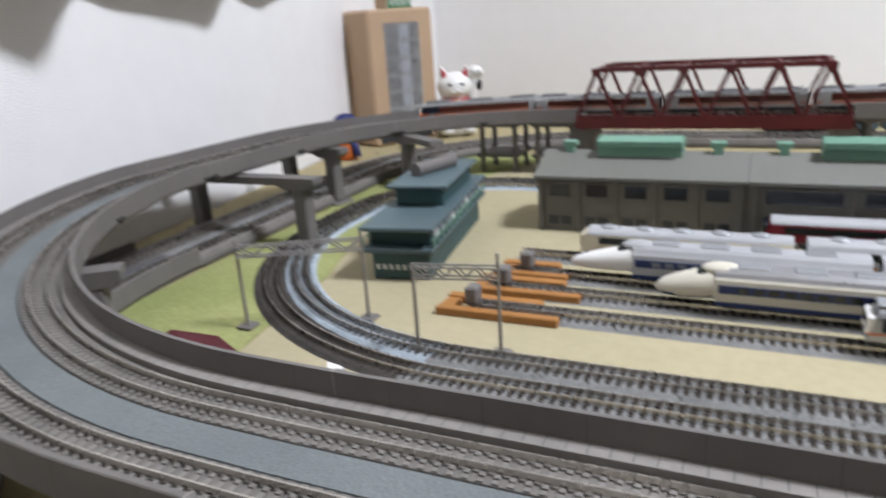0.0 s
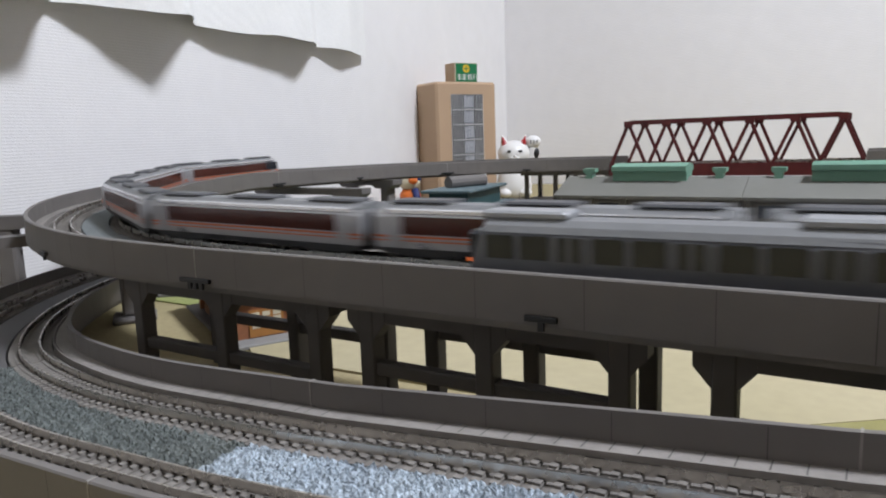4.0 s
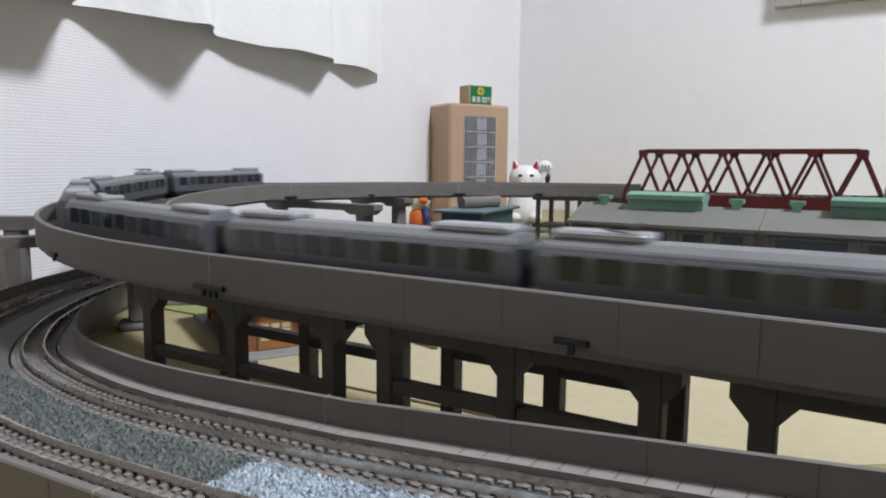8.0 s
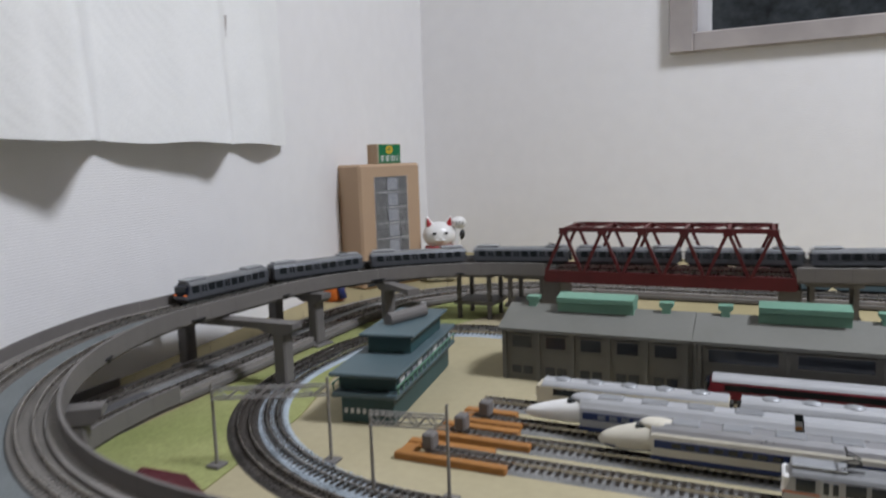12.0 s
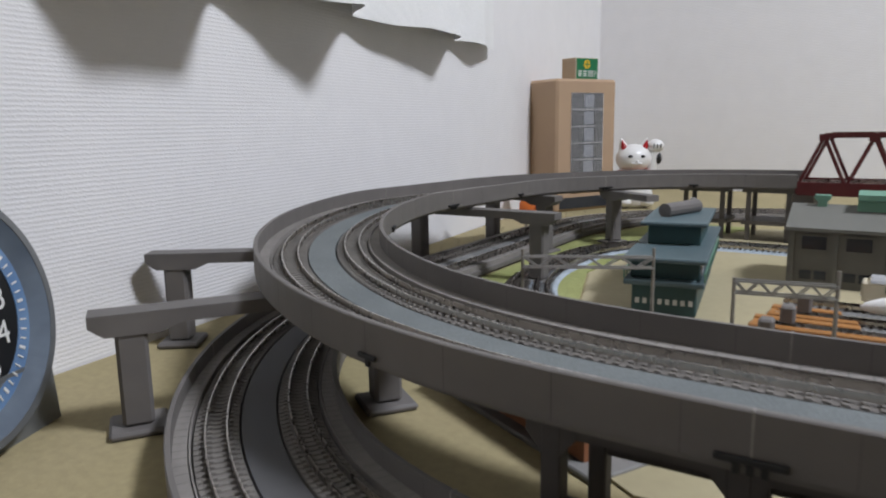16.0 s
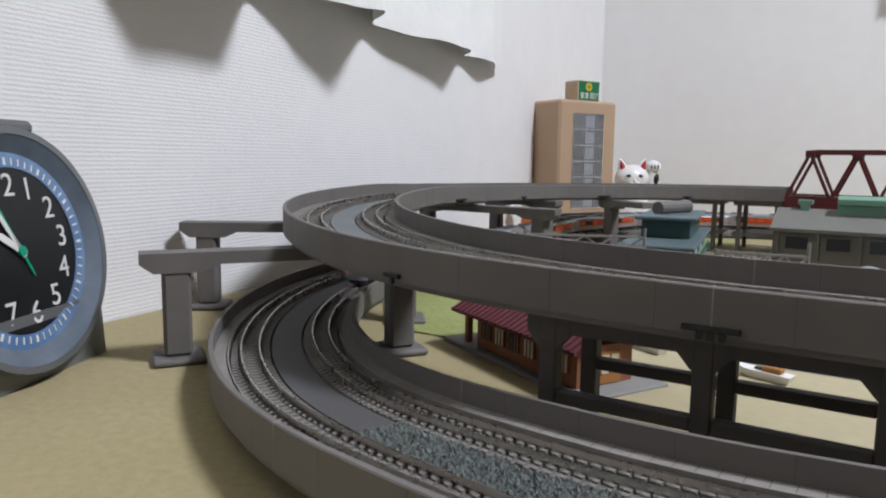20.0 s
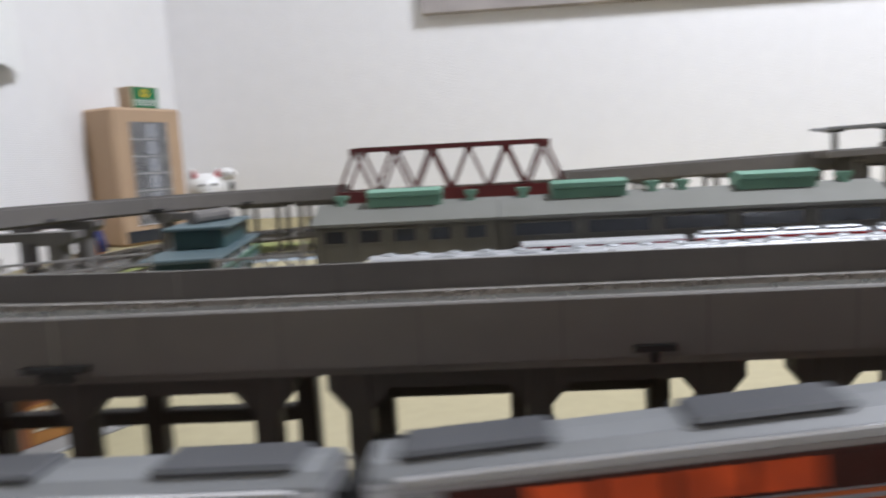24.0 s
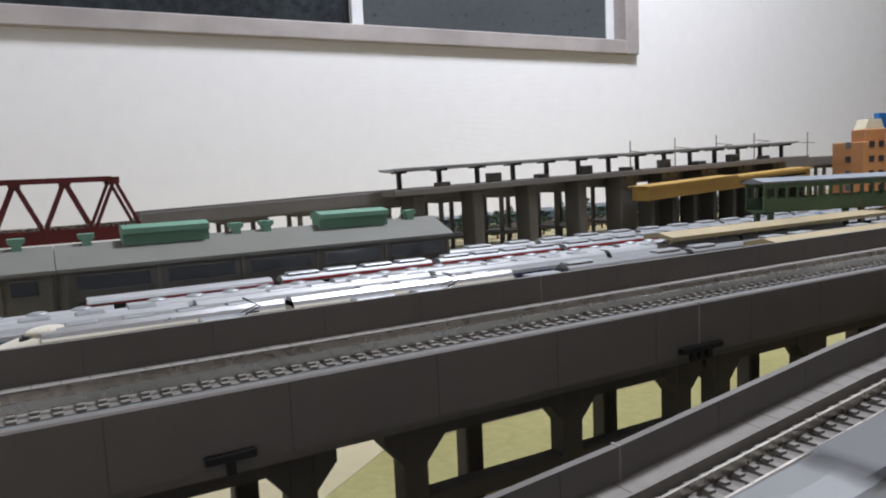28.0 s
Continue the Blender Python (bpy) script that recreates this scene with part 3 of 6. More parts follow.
for nm, a in (("window_frame", (u0 - 0.02, -0.16, z0, u0 + 0.38, 0.5, z1)), ("window_frame", (u1 - 0.38, -0.16, z0, u1 + 0.02, 0.5, z1)),
              ("window_frame", (u0 + 0.38, -0.16, z0, u1 - 0.38, 0.5, z0 + 0.32)), ("window_frame", (u0 + 0.38, -0.16, z1 - 0.32, u1 - 0.38, 0.5, z1))):
    bm = BM()
    box(bm, *a, bevel=0.02)
    part(nm, bm, M_FRAME, wd)
um = 11.55
for (a, b, y, mid) in ((u0 + 0.38, um + 0.12, 0.36, 0), (um - 0.12, u1 - 0.38, 0.25, 1)):
    sash = []
    for q in ((a, y, z0 + 0.32, a + 0.24, y + 0.09, z1 - 0.32), (b - 0.24, y, z0 + 0.32, b, y + 0.09, z1 - 0.32), (a + 0.24, y, z1 - 0.56, b - 0.24, y + 0.09, z1 - 0.32)):
        bm = BM()
        box(bm, *q, bevel=0.01)
        part("sash_bar", bm, M_SASH, wd)
    bm = BM()
    box(bm, a + 0.24, y + 0.03, z0 + 0.32, b - 0.24, y + 0.05, z1 - 0.56)
    part("pane", bm, M_NIGHT if not mid else M_NIGHT2, wd)
bm = BM()
box(bm, u0 - 0.5, 0.9, z0 - 0.5, u1 + 0.5, 0.95, z1 + 0.5)
part("backing", bm, M_SASHG, wd)

# west window edge beside the curtain, and the lace curtain
LDIR = Vector((LW1[0] - LW0[0], LW1[1] - LW0[1], 0)).normalized()
LANG = math.degrees(math.atan2(LDIR.y, LDIR.x))


def on_west(y, out=0.0):
    """The place on the left wall at a given y, and so far out from it."""
    x = LW0[0] + (y - LW0[1]) * LDIR.x / LDIR.y
    return x + LDIR.y * out, y - LDIR.x * out


w2 = tagged(new("window_2"), "taupe frame of a curtained window", "window", kind="structure")
w2.matrix_world = at(*on_west(-2.3), 0, LANG)
for a in ((-0.3, -0.08, 4.15, 0.0, 0.02, 13), (-11.0, -0.08, 3.3, -10.65, 0.02, 13), (-10.65, -0.08, 3.3, -0.3, 0.02, 3.6)):
    bm = BM()
    box(bm, *a, bevel=0.02)
    part("window_frame", bm, M_FRAME, w2)
bm = BM()
box(bm, -10.65, -0.03, 3.6, -0.3, 0.01, 13)
part("pane", bm, M_NIGHT, w2)


def curtain():
    """Lace curtain: folds that stand out from the wall at the hem and close up towards the rail."""
    c = thing("lace_curtain", "white lace curtain with a scalloped hem over the window", "curtain")
    n, rows = 260, 30
    fold_y = [-13.5, -12.7, -11.9, -11.1, -10.4, -9.7, -9.2, -8.5, -8.1, -7.45, -7.2, -6.85, -6.53, -6.24, -5.68, -4.95, -4.17, -3.68, -3.1, -2.55]
    fold_o = [0.3, 0.08, 0.4, 0.1, 0.45, 0.1, 0.5, 0.1, 0.55, 0.5, 0.07, 0.2, 0.42, 0.54, 0.1, 0.24, 0.36, 0.08, 0.2, 0.06]

    def fold(y):
        for a, b, p, q in zip(fold_y, fold_y[1:], fold_o, fold_o[1:]):
            if a <= y <= b:
                k = (y - a) / (b - a)
                k = 0.55 * k + 0.45 * k * k * (3 - 2 * k)
                return p + (q - p) * k
        return 0.08
    verts, faces = [], []
    for j in range(rows + 1):
        k = j / rows
        for i in range(n + 1):
            y = -13.4 + 10.85 * i / n
            out = 0.03 + fold(y) * (1 - 0.75 * min(1.0, 3.0 * k)) + 0.012 * math.sin(y * 9.0)
            hem = 2.15 + 0.012 * math.sin(y * 5.3 + 1.0)
            x, yy = on_west(y, out)
            verts.append((x, yy, hem + (13.6 - hem) * k))
    for j in range(rows):
        for i in range(n):
            a = j * (n + 1) + i
            faces.append((a, a + 1, a + n + 2, a + n + 1))
    ob = quick("cloth", verts, faces, M_LACE, c)
    ob.data.polygons.foreach_set("use_smooth", [True] * len(faces))
    bm = BM()
    cyl(bm, (*on_west(-14.0, 0.2), 13.7), (*on_west(-2.3, 0.2), 13.7), 0.09, 10)
    part("rail", bm, M_SASH, c)


curtain()

# ---- viaducts ----
DECK = 0.518
XR = 38.0
DECKF = 0.586


def up_height(s):
    """The upper line rises round the turn and falls a little to the bridge."""
    return float(np.interp(s - XR + 3.29, (-0.3, 1.15, 2.6, 4.05, 5.5, 6.96, 8.4, 9.2, 11.85, 14.3, 22.6, 30.0),
                           (DECK, 0.544, 0.589, 0.628, 0.600, 0.585, DECKF, 0.588, 0.62, 0.69, 0.85, 0.9)))


UP = Line(XR, -8.50, 3.29, 2.69, 1.217, 2.31, up_height)


def low_height(s):
    """The lower line climbs towards the right."""
    return float(np.interp(s - XR + 3.93, (-5.5, -3.0, -1.8, -1.2, -0.6, 0.0, 0.8, 1.8, 2.8), (0.60, 0.46, 0.319, 0.269, 0.212, 0.182, 0.145, 0.07, 0.045)))


LOW = Line(XR, -9.375, 3.93, 3.25, 3.0, 2.6, low_height)
LOWS = LOW.a

S_T0 = XR - 3.65
UNIT = 2.53
up_cuts = [0.0] + [S_T0 - UNIT * k for k in range(12, -1, -1)] + [S_T0 + 2.35, UP.b + 0.13, UP.c + 1.55, UP.far]
BR0, BR1 = UP.far + 3.07 - UP.cx2, UP.far + 5.57 - UP.cx2
up_cuts[-1] = BR0
for i in range(len(up_cuts) - 1):
    viaduct(UP, up_cuts[i], up_cuts[i + 1], "grey double-track viaduct span with low walls and blue-grey ballast", M_BALLAST, stones=0, seed=i)
s = BR1
while s < UP.total - 0.5:
    viaduct(UP, s, min(s + 2.48, UP.total), "grey double-track viaduct span beside the station", M_BALLAST, seed=40)
    s += 2.48
low_cuts = [0.0, 10.0, 20.0, 25.5, 28.0, 30.3, 32.3, 33.64, LOWS + 1.2, LOWS + 3.2, LOW.b + 0.1, LOW.c, LOW.far, LOW.far + 8.0, LOW.total - 10, LOW.total]
for i in range(len(low_cuts) - 1):
    a, b = low_cuts[i], low_cuts[i + 1]
    pale = 32.2 < a < 32.4
    bed = M_LIGHTBAL if pale else (M_GREYBAL if a > LOW.b else M_BEDSHADE if a > LOWS + 1 else (M_SPECK if a > 33.5 else M_GREYBAL))
    viaduct(LOW, a, b, "grey double-track trough span with pale loose ballast" if pale else "grey double-track trough span of the lower line",
            bed, walls=a < LOW.b, stones=2600 if pale else (2600 if 24 < a < 34.0 else 0), base=-0.04, seed=60 + i, group="lower spans", lift=0.026)
for kx in range(7):
    connector(UP, S_T0 - UNIT * kx, W, "black clip with three teeth on the viaduct wall")
    connector(UP, S_T0 - UNIT * kx - 1.33, W, "black single-tooth clip on the viaduct wall", long=False)
for q, long in ((UP.b + 0.13, True), (UP.c + 0.13, False), (UP.c + 1.55, True), (UP.c + 2.67, False)):
    connector(UP, q, -W, "black clip with three teeth on the viaduct wall" if long else "black single-tooth clip on the viaduct wall", long=long)
connector(UP, UP.a + 0.71, W, "black single-tooth clip on the viaduct wall", long=False)
connector(UP, UP.a + 3.1, W, "black single-tooth clip on the viaduct wall", long=False)
connector(UP, UP.a + 3.1, -W, "black single-tooth clip on the viaduct wall", long=False)


# ---- piers ----
def frame_pier(xs, back, y, top, tie):
    """Rigid-frame support: a front and a back row of columns with haunches, and ties along both rows."""
    x0 = xs[0]
    p = thing("frame_pier", "grey rigid-frame viaduct pier with paired columns, coloured dark for shade", "pier", "frame piers", m=at(x0, y, 0))
    for row, sy in ((xs, -0.195), (back, 0.185)):
        row = [x - x0 for x in row]
        for sx in row:
            bm = BM()
            box(bm, sx - 0.03, sy - 0.032, 0, sx + 0.03, sy + 0.032, top, bevel=0.005)
            col = part("column", bm, M_PIER_SHADE, p)
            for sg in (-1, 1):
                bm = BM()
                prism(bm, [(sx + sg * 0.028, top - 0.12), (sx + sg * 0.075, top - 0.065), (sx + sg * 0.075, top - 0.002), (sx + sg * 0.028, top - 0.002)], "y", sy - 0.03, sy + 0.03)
                part("haunch", bm, M_PIER_SHADE, col)
        for a_, b_ in zip(row, row[1:]):
            bm = BM()
            z = tie + (0.02 if sy > 0 else 0.0)
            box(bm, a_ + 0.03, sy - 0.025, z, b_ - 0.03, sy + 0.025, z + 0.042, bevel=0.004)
            part("tie_beam", bm, M_PIER_SHADE, p)
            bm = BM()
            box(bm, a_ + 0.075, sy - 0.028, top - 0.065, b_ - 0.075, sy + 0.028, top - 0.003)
            part("edge_beam", bm, M_PIER_SHADE, p)
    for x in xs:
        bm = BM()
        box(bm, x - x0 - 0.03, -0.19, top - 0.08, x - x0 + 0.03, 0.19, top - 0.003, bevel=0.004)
        part("cross_beam", bm, M_PIER_SHADE, p)
    return p


PTOP = DECK - 0.031
FRONT = ((3.12, 3.61, 4.08), (4.31, 4.74, 5.145), (5.405, 5.855, 6.255), (6.42, 6.84, 7.27))
BACK = ((3.12, 3.61, 4.08), (4.31, 4.715, 5.115), (5.79, 6.33), (6.68, 7.07, 7.5))
for k in range(14):
    x0 = 6.42 + 1.13 * (k - 3) if k < 8 else 12.2 + 2.2 * (k - 8)
    xs = FRONT[k] if k < 4 else (x0, x0 + 0.43, x0 + 0.86)
    frame_pier(xs, BACK[k] if k < 4 else [x + 0.24 for x in xs], -8.5, PTOP, 0.185 if k == 0 else 0.245)


def t_pier(x, y, rz, top, arm, back=0.16, label="grey single-column pier with a long cantilever beam"):
    """A column on a foot with a beam that reaches out one way."""
    p = thing("cantilever_pier", label, "pier", "cantilever piers", m=at(x, y, 0, rz))
    bm = BM()
    box(bm, -0.12, -0.12, 0.0, 0.12, 0.12, 0.035, bevel=0.012)
    part("foot", bm, M_PIER, p)
    bm = BM()
    box(bm, -0.064, -0.064, 0.035, 0.064, 0.064, top - 0.07, bevel=0.015)
    part("column", bm, M_PIER, p)
    bm = BM()
    prism(bm, [(-back, top), (-back, top - 0.05), (-0.1, top - 0.095), (0.12, top - 0.095), (0.2, top - 0.06), (arm, top - 0.06), (arm, top)], "y", -0.07, 0.07)
    part("beam", bm, M_PIER, p)
    return p


for x, y, rz, arm, up in ((1.2, -8.71, 56, 0.98, 0.53), (0.34, -7.82, 36, 0.98, 0.56), (1.97, -7.97, -126, 0.3, 0.52), (1.60, -7.40, -143, 0.35, 0.54)):
    t_pier(x, y, rz, up, arm)
for x, y, rz, arm in ((1.52, -5.32, 180, 1.0), (1.0, -4.06, 170, 0.5), (1.42, -3.25, -35, 0.62), (0.22, -5.1, 0, 0.3), (0.28, -3.8, 0, 0.3)):
    t_pier(x, y, rz, up_height(UP.c + (0.0 if y < -4.6 else y + 4.6)) - 0.028, arm)


def slim_pier(x, y):
    top = up_height(UP.far + x - UP.cx2)
    p = thing("slim_pier", "thin grey trestle pier under the far viaduct", "pier", "slim piers", m=at(x, y, 0))
    for sx in (-0.19, 0.19):
        for sy in (-0.2, 0.2):
            bm = BM()
            box(bm, sx - 0.022, sy - 0.022, 0, sx + 0.022, sy + 0.022, top - 0.03)
            part("post", bm, M_PIER, p)
    for z in (0.2, top - 0.052):
        bm = BM()
        box(bm, -0.25, -0.24, z - 0.02, 0.25, 0.24, z + 0.02)
        part("brace", bm, M_PIER, p)


for x in (2.16, 2.8, 5.9, 6.6, 7.4, 8.3, 9.2, 10.1, 11.0, 12.0, 13.2, 14.4, 15.6, 17.0, 18.5, 21, 24, 27, 30, 33, 36):
    slim_pier(x, UP.yf)
for x in (10.0, 12.0, 14.0, 6.6, 8.0, 5.0):
    s = XR - x
    _, y, h, _ = LOW(s, 0)
    p = thing("low_pier", "short grey pier under the lower line", "pier", "low piers", m=at(x, y, 0))
    bm = BM()
    box(bm, -0.12, -0.25, 0, 0.12, 0.25, max(0.02, h - 0.03), bevel=0.006)
    part("block", bm, M_PIER, p)


# ---- red truss bridge ----
def bridge():
    b0, b1, y0, y1 = 3.07, 5.57, -2.61, -1.97
    z1 = 1.10
    br = thing("truss_bridge", "dark red double-track through truss railway bridge", "bridge")
    n = 6
    step = (b1 - b0) / n
    for y in (y0, y1):
        for nm, a, b, w, h in (("bottom_chord", (b0, y, DECKF - 0.005), (b1, y, DECKF - 0.005), 0.04, 0.13), ("top_chord", (b0 + step * 0.55, y, z1), (b1 - step * 0.55, y, z1), 0.04, 0.045)):
            bm = BM()
            bar(bm, a, b, w, h)
            part(nm, bm, M_REDBR, br)
        tops = [b0 + step * (0.5 + i) for i in range(n)]
        for i in range(n):
            for x in (b0 + step * i, b0 + step * (i + 1)):
                bm = BM()
                bar(bm, (x, y, DECKF + 0.02), (tops[i], y, z1 - 0.01), 0.03, 0.032)
                part("diagonal", bm, M_REDBR, br)
            bm = BM()
            box(bm, tops[i] - 0.045, y - 0.024, z1 - 0.05, tops[i] + 0.045, y + 0.024, z1 + 0.015)
            part("gusset", bm, M_REDBR, br)
    for i in range(n):
        x = b0 + step * (0.5 + i)
        bm = BM()
        bar(bm, (x, y0, z1), (x, y1, z1), 0.03, 0.03)
        part("top_strut", bm, M_REDBR, br)
        if i < n - 1:
            for a, b in ((y0, y1), (y1, y0)):
                bm = BM()
                bar(bm, (x, a, z1), (x + step, b, z1), 0.018, 0.018)
                part("sway_brace", bm, M_REDBR, br)
    for i in range(n + 1):
        x = b0 + step * i
        bm = BM()
        bar(bm, (x, y0, DECKF - 0.03), (x, y1, DECKF - 0.03), 0.04, 0.05)
        part("floor_beam", bm, M_REDBR, br)
    bm = BM()
    box(bm, b0, y0 + 0.03, DECKF - 0.02, b1, y1 - 0.03, DECKF)
    part("deck_plate", bm, M_REDBR, br)
    for o in (-0.165, 0.165):
        sleepers("sleeper", UP, BR0 + 0.02, BR1 - 0.02, o, 0.0, M_TIED, br, nubs=False)
        rails(UP, BR0, BR1, o, 0.02, br)
    for x in (b0 + 0.05, b1 - 0.05):
        bm = BM()
        box(bm, x - 0.1, y0 + 0.06, 0, x + 0.1, y1 - 0.06, DECKF - 0.06, bevel=0.01)
        part("abutment", bm, M_PIER, br)


bridge()


# ---- yard tracks ----
class Straight:
    def __init__(self, x0, x1, y, z=0.012):
        self.x0, self.x1, self.y, self.z = x0, x1, y, z

    def __call__(self, s, off=0.0):
        return self.x0 + s, self.y + off, self.z, 0.0

    def steps(self, s0, s1):
        return [s0, s1]


def plain_track(line, s0, s1, ballast, tie, name, label, seed, stones=0, wide=0.12):
    t = thing(name, label, "track", "yard tracks")
    sweep("ballast_bed", line, s0, s1, [(-wide, 0), (-wide + 0.03, 0.018), (wide - 0.03, 0.018), (wide, 0)], ballast, t)
    sleepers("sleeper", line, s0, s1, 0, 0.017, tie, t, nubs=True, pitch=0.05, wide=0.024)
    rails(line, s0, s1, 0, 0.026, t)
    if stones:
        grains("loose_ballast", line, s0, s1, -wide + 0.02, wide - 0.02, 0.017, ballast, t, stones, seed=seed, size=0.012)
    return t


YARD = (-4.72, -5.2, -5.57, -5.88, -6.2)
for i, y in enumerate(YARD):
    x0 = (4.6, 3.3, 3.3, 3.3, 3.3)[i]
    plain_track(Straight(x0, 19.5, y), 0, 19.5 - x0, M_GREYBAL, M_TIED, "siding_track", "straight siding track on grey ballast", i, stones=1500 if i > 2 else 0)
RBLK = Line(20.0, -7.08, 3.6, 2.28, 0.5, 1.3, lambda s: 0.012)
RBLU = Line(20.0, -6.83, 3.55, 2.05, 0.5, 1.1, lambda s: 0.012)
plain_track(RBLK, 0, RBLK.a + 0.3, M_GREYBAL, M_TIED, "loop_track", "straight single track on speckled grey ballast", 20, stones=3000)
plain_track(RBLK, RBLK.a + 0.3, RBLK.far + 1.2, M_DARKBAL, M_TIED, "curved_track", "curved single track on dark ballast", 21, stones=2500)
plain_track(RBLU, 0, RBLU.a + 0.2, M_GREYBAL, M_TIED, "loop_track", "straight single track on speckled grey ballast", 22, stones=3000)
plain_track(RBLU, RBLU.a + 0.2, RBLU.far + 1.2, M_LIGHTBAL, M_TIED, "curved_track", "curved single track on pale blue-grey ballast", 23, stones=2500)

for x, y, w in ((3.13, -6.24, 0.75), (3.2, -5.88, 0.72), (3.26, -5.57, 0.5)):
    o = thing("track_end", "ochre walkway with grey buffer stop at a siding end", "buffer stop", "track ends", m=at(x, y, 0.012))
    bm = BM()
    box(bm, 0, -0.11, 0, w, -0.05, 0.05, bevel=0.006)
    part("walkway", bm, M_OCHRE, o)
    bm = BM()
    box(bm, 0, 0.09, 0, w * 0.8, 0.16, 0.05, bevel=0.006)
    part("walkway", bm, M_OCHRE, o)
    bm = BM()
    box(bm, 0.0, -0.05, 0, 0.1, 0.09, 0.04, bevel=0.006)
    part("end_board", bm, M_OCHRE, o)
    bm = BM()
    box(bm, 0.16, -0.03, 0.05, 0.24, 0.07, 0.16, bevel=0.012)
    part("buffer", bm, M_PIER, o)


# ---- buildings ----
def shed():
    x0, xm, x1 = 3.21, 4.78, 7.95
    yf, yb, yr, ze, zr = -4.53, -3.87, -4.2, 0.455, 0.60
    sh = thing("engine_shed", "long olive-grey engine shed with mint green roof vents", "shed")
    for a, b in ((x0, xm - 0.002), (xm + 0.002, x1)):
        bm = BM()
        prism(bm, [(yf, 0.012), (yb, 0.012), (yb, ze), (yr, zr - 0.03), (yf, ze)], "x", a + (0.02 if a < xm else 0.0), b - (0.0 if a < xm else 0.02))
        part("wall", bm, M_SHEDW, sh)
        bm = BM()
        prism(bm, [(yf - 0.05, ze - 0.015), (yf - 0.05, ze + 0.01), (yr, zr + 0.01), (yb + 0.05, ze + 0.01), (yb + 0.05, ze - 0.015), (yr, zr - 0.018)], "x", a, b)
        rf = part("roof", bm, M_SHEDR, sh)
        n = 5
        step = (b - a - 0.1) / n
        for i in range(n):
            u = a + 0.05 + step * i
            for q in ((u, u + step) if i == n - 1 else (u,)):
                bm = BM()
                box(bm, q - 0.014, yf - 0.022, 0.012, q + 0.014, yf, ze - 0.02)
                part("pilaster", bm, M_SHEDW, sh)
            w = part("window", (lambda bm: (box(bm, u + 0.065, yf - 0.008, 0.30, u + step - 0.065, yf + 0.002, 0.40), bm)[1])(BM()), M_WINDARK, sh)
            for q in ((u + 0.055, yf - 0.014, 0.40, u + step - 0.055, yf - 0.002, 0.412), (u + 0.055, yf - 0.014, 0.288, u + step - 0.055, yf - 0.002, 0.30)):
                bm = BM()
                box(bm, *q)
                part("frame", bm, M_SHEDW, w)
            for k in (0.2, 0.54):
                bm = BM()
                box(bm, u + step * k, yf - 0.008, 0.07, u + step * (k + 0.27), yf + 0.002, 0.135)
                part("window", bm, M_WINDARK, sh)
            bm = BM()
            t = 0.35
            box(bm, u + 0.1, -0.006, -0.02, u + step - 0.08, 0.006, 0.02)
            sk = part("skylight", bm, M_SHEDR, rf)
            sl = math.degrees(math.atan2(zr - ze, yr - yf))
            sk.matrix_local = at(0, yf + (yr - yf) * t, ze + (zr - ze) * t + 0.014, 0, sl - 90 + 0)
    for a, b in ((3.66, 4.30), (5.24, 5.87), (6.79, 7.43)):
        bm = BM()
        prism(bm, [(yr - 0.1, zr - 0.04), (yr - 0.1, zr + 0.05), (yr - 0.14, zr + 0.06), (yr - 0.14, zr + 0.1), (yr, zr + 0.125), (yr + 0.14, zr + 0.1), (yr + 0.14, zr + 0.06), (yr + 0.1, zr + 0.05), (yr + 0.1, zr - 0.04)], "x", a, b)
        part("ridge_vent", bm, M_MINT, sh)
    for x in (xm - 0.03, xm + 0.03):
        bm = BM()
        cyl(bm, (x, yf - 0.014, 0.012), (x, yf - 0.014, ze - 0.01), 0.008, 8)
        part("downpipe", bm, M_SHEDW, sh)
    for x in (3.42, 4.55, 5.0, 6.1, 6.35, 7.69):
        bm = BM()
        prism(bm, [(-0.035, 0), (-0.03, 0.05), (-0.055, 0.07), (-0.055, 0.1), (0.055, 0.1), (0.055, 0.07), (0.03, 0.05), (0.035, 0)], "y", -0.05, 0.05)
        v = part("small_vent", bm, M_MINT, sh)
        v.matrix_local = at(x, yr, zr - 0.02)


shed()


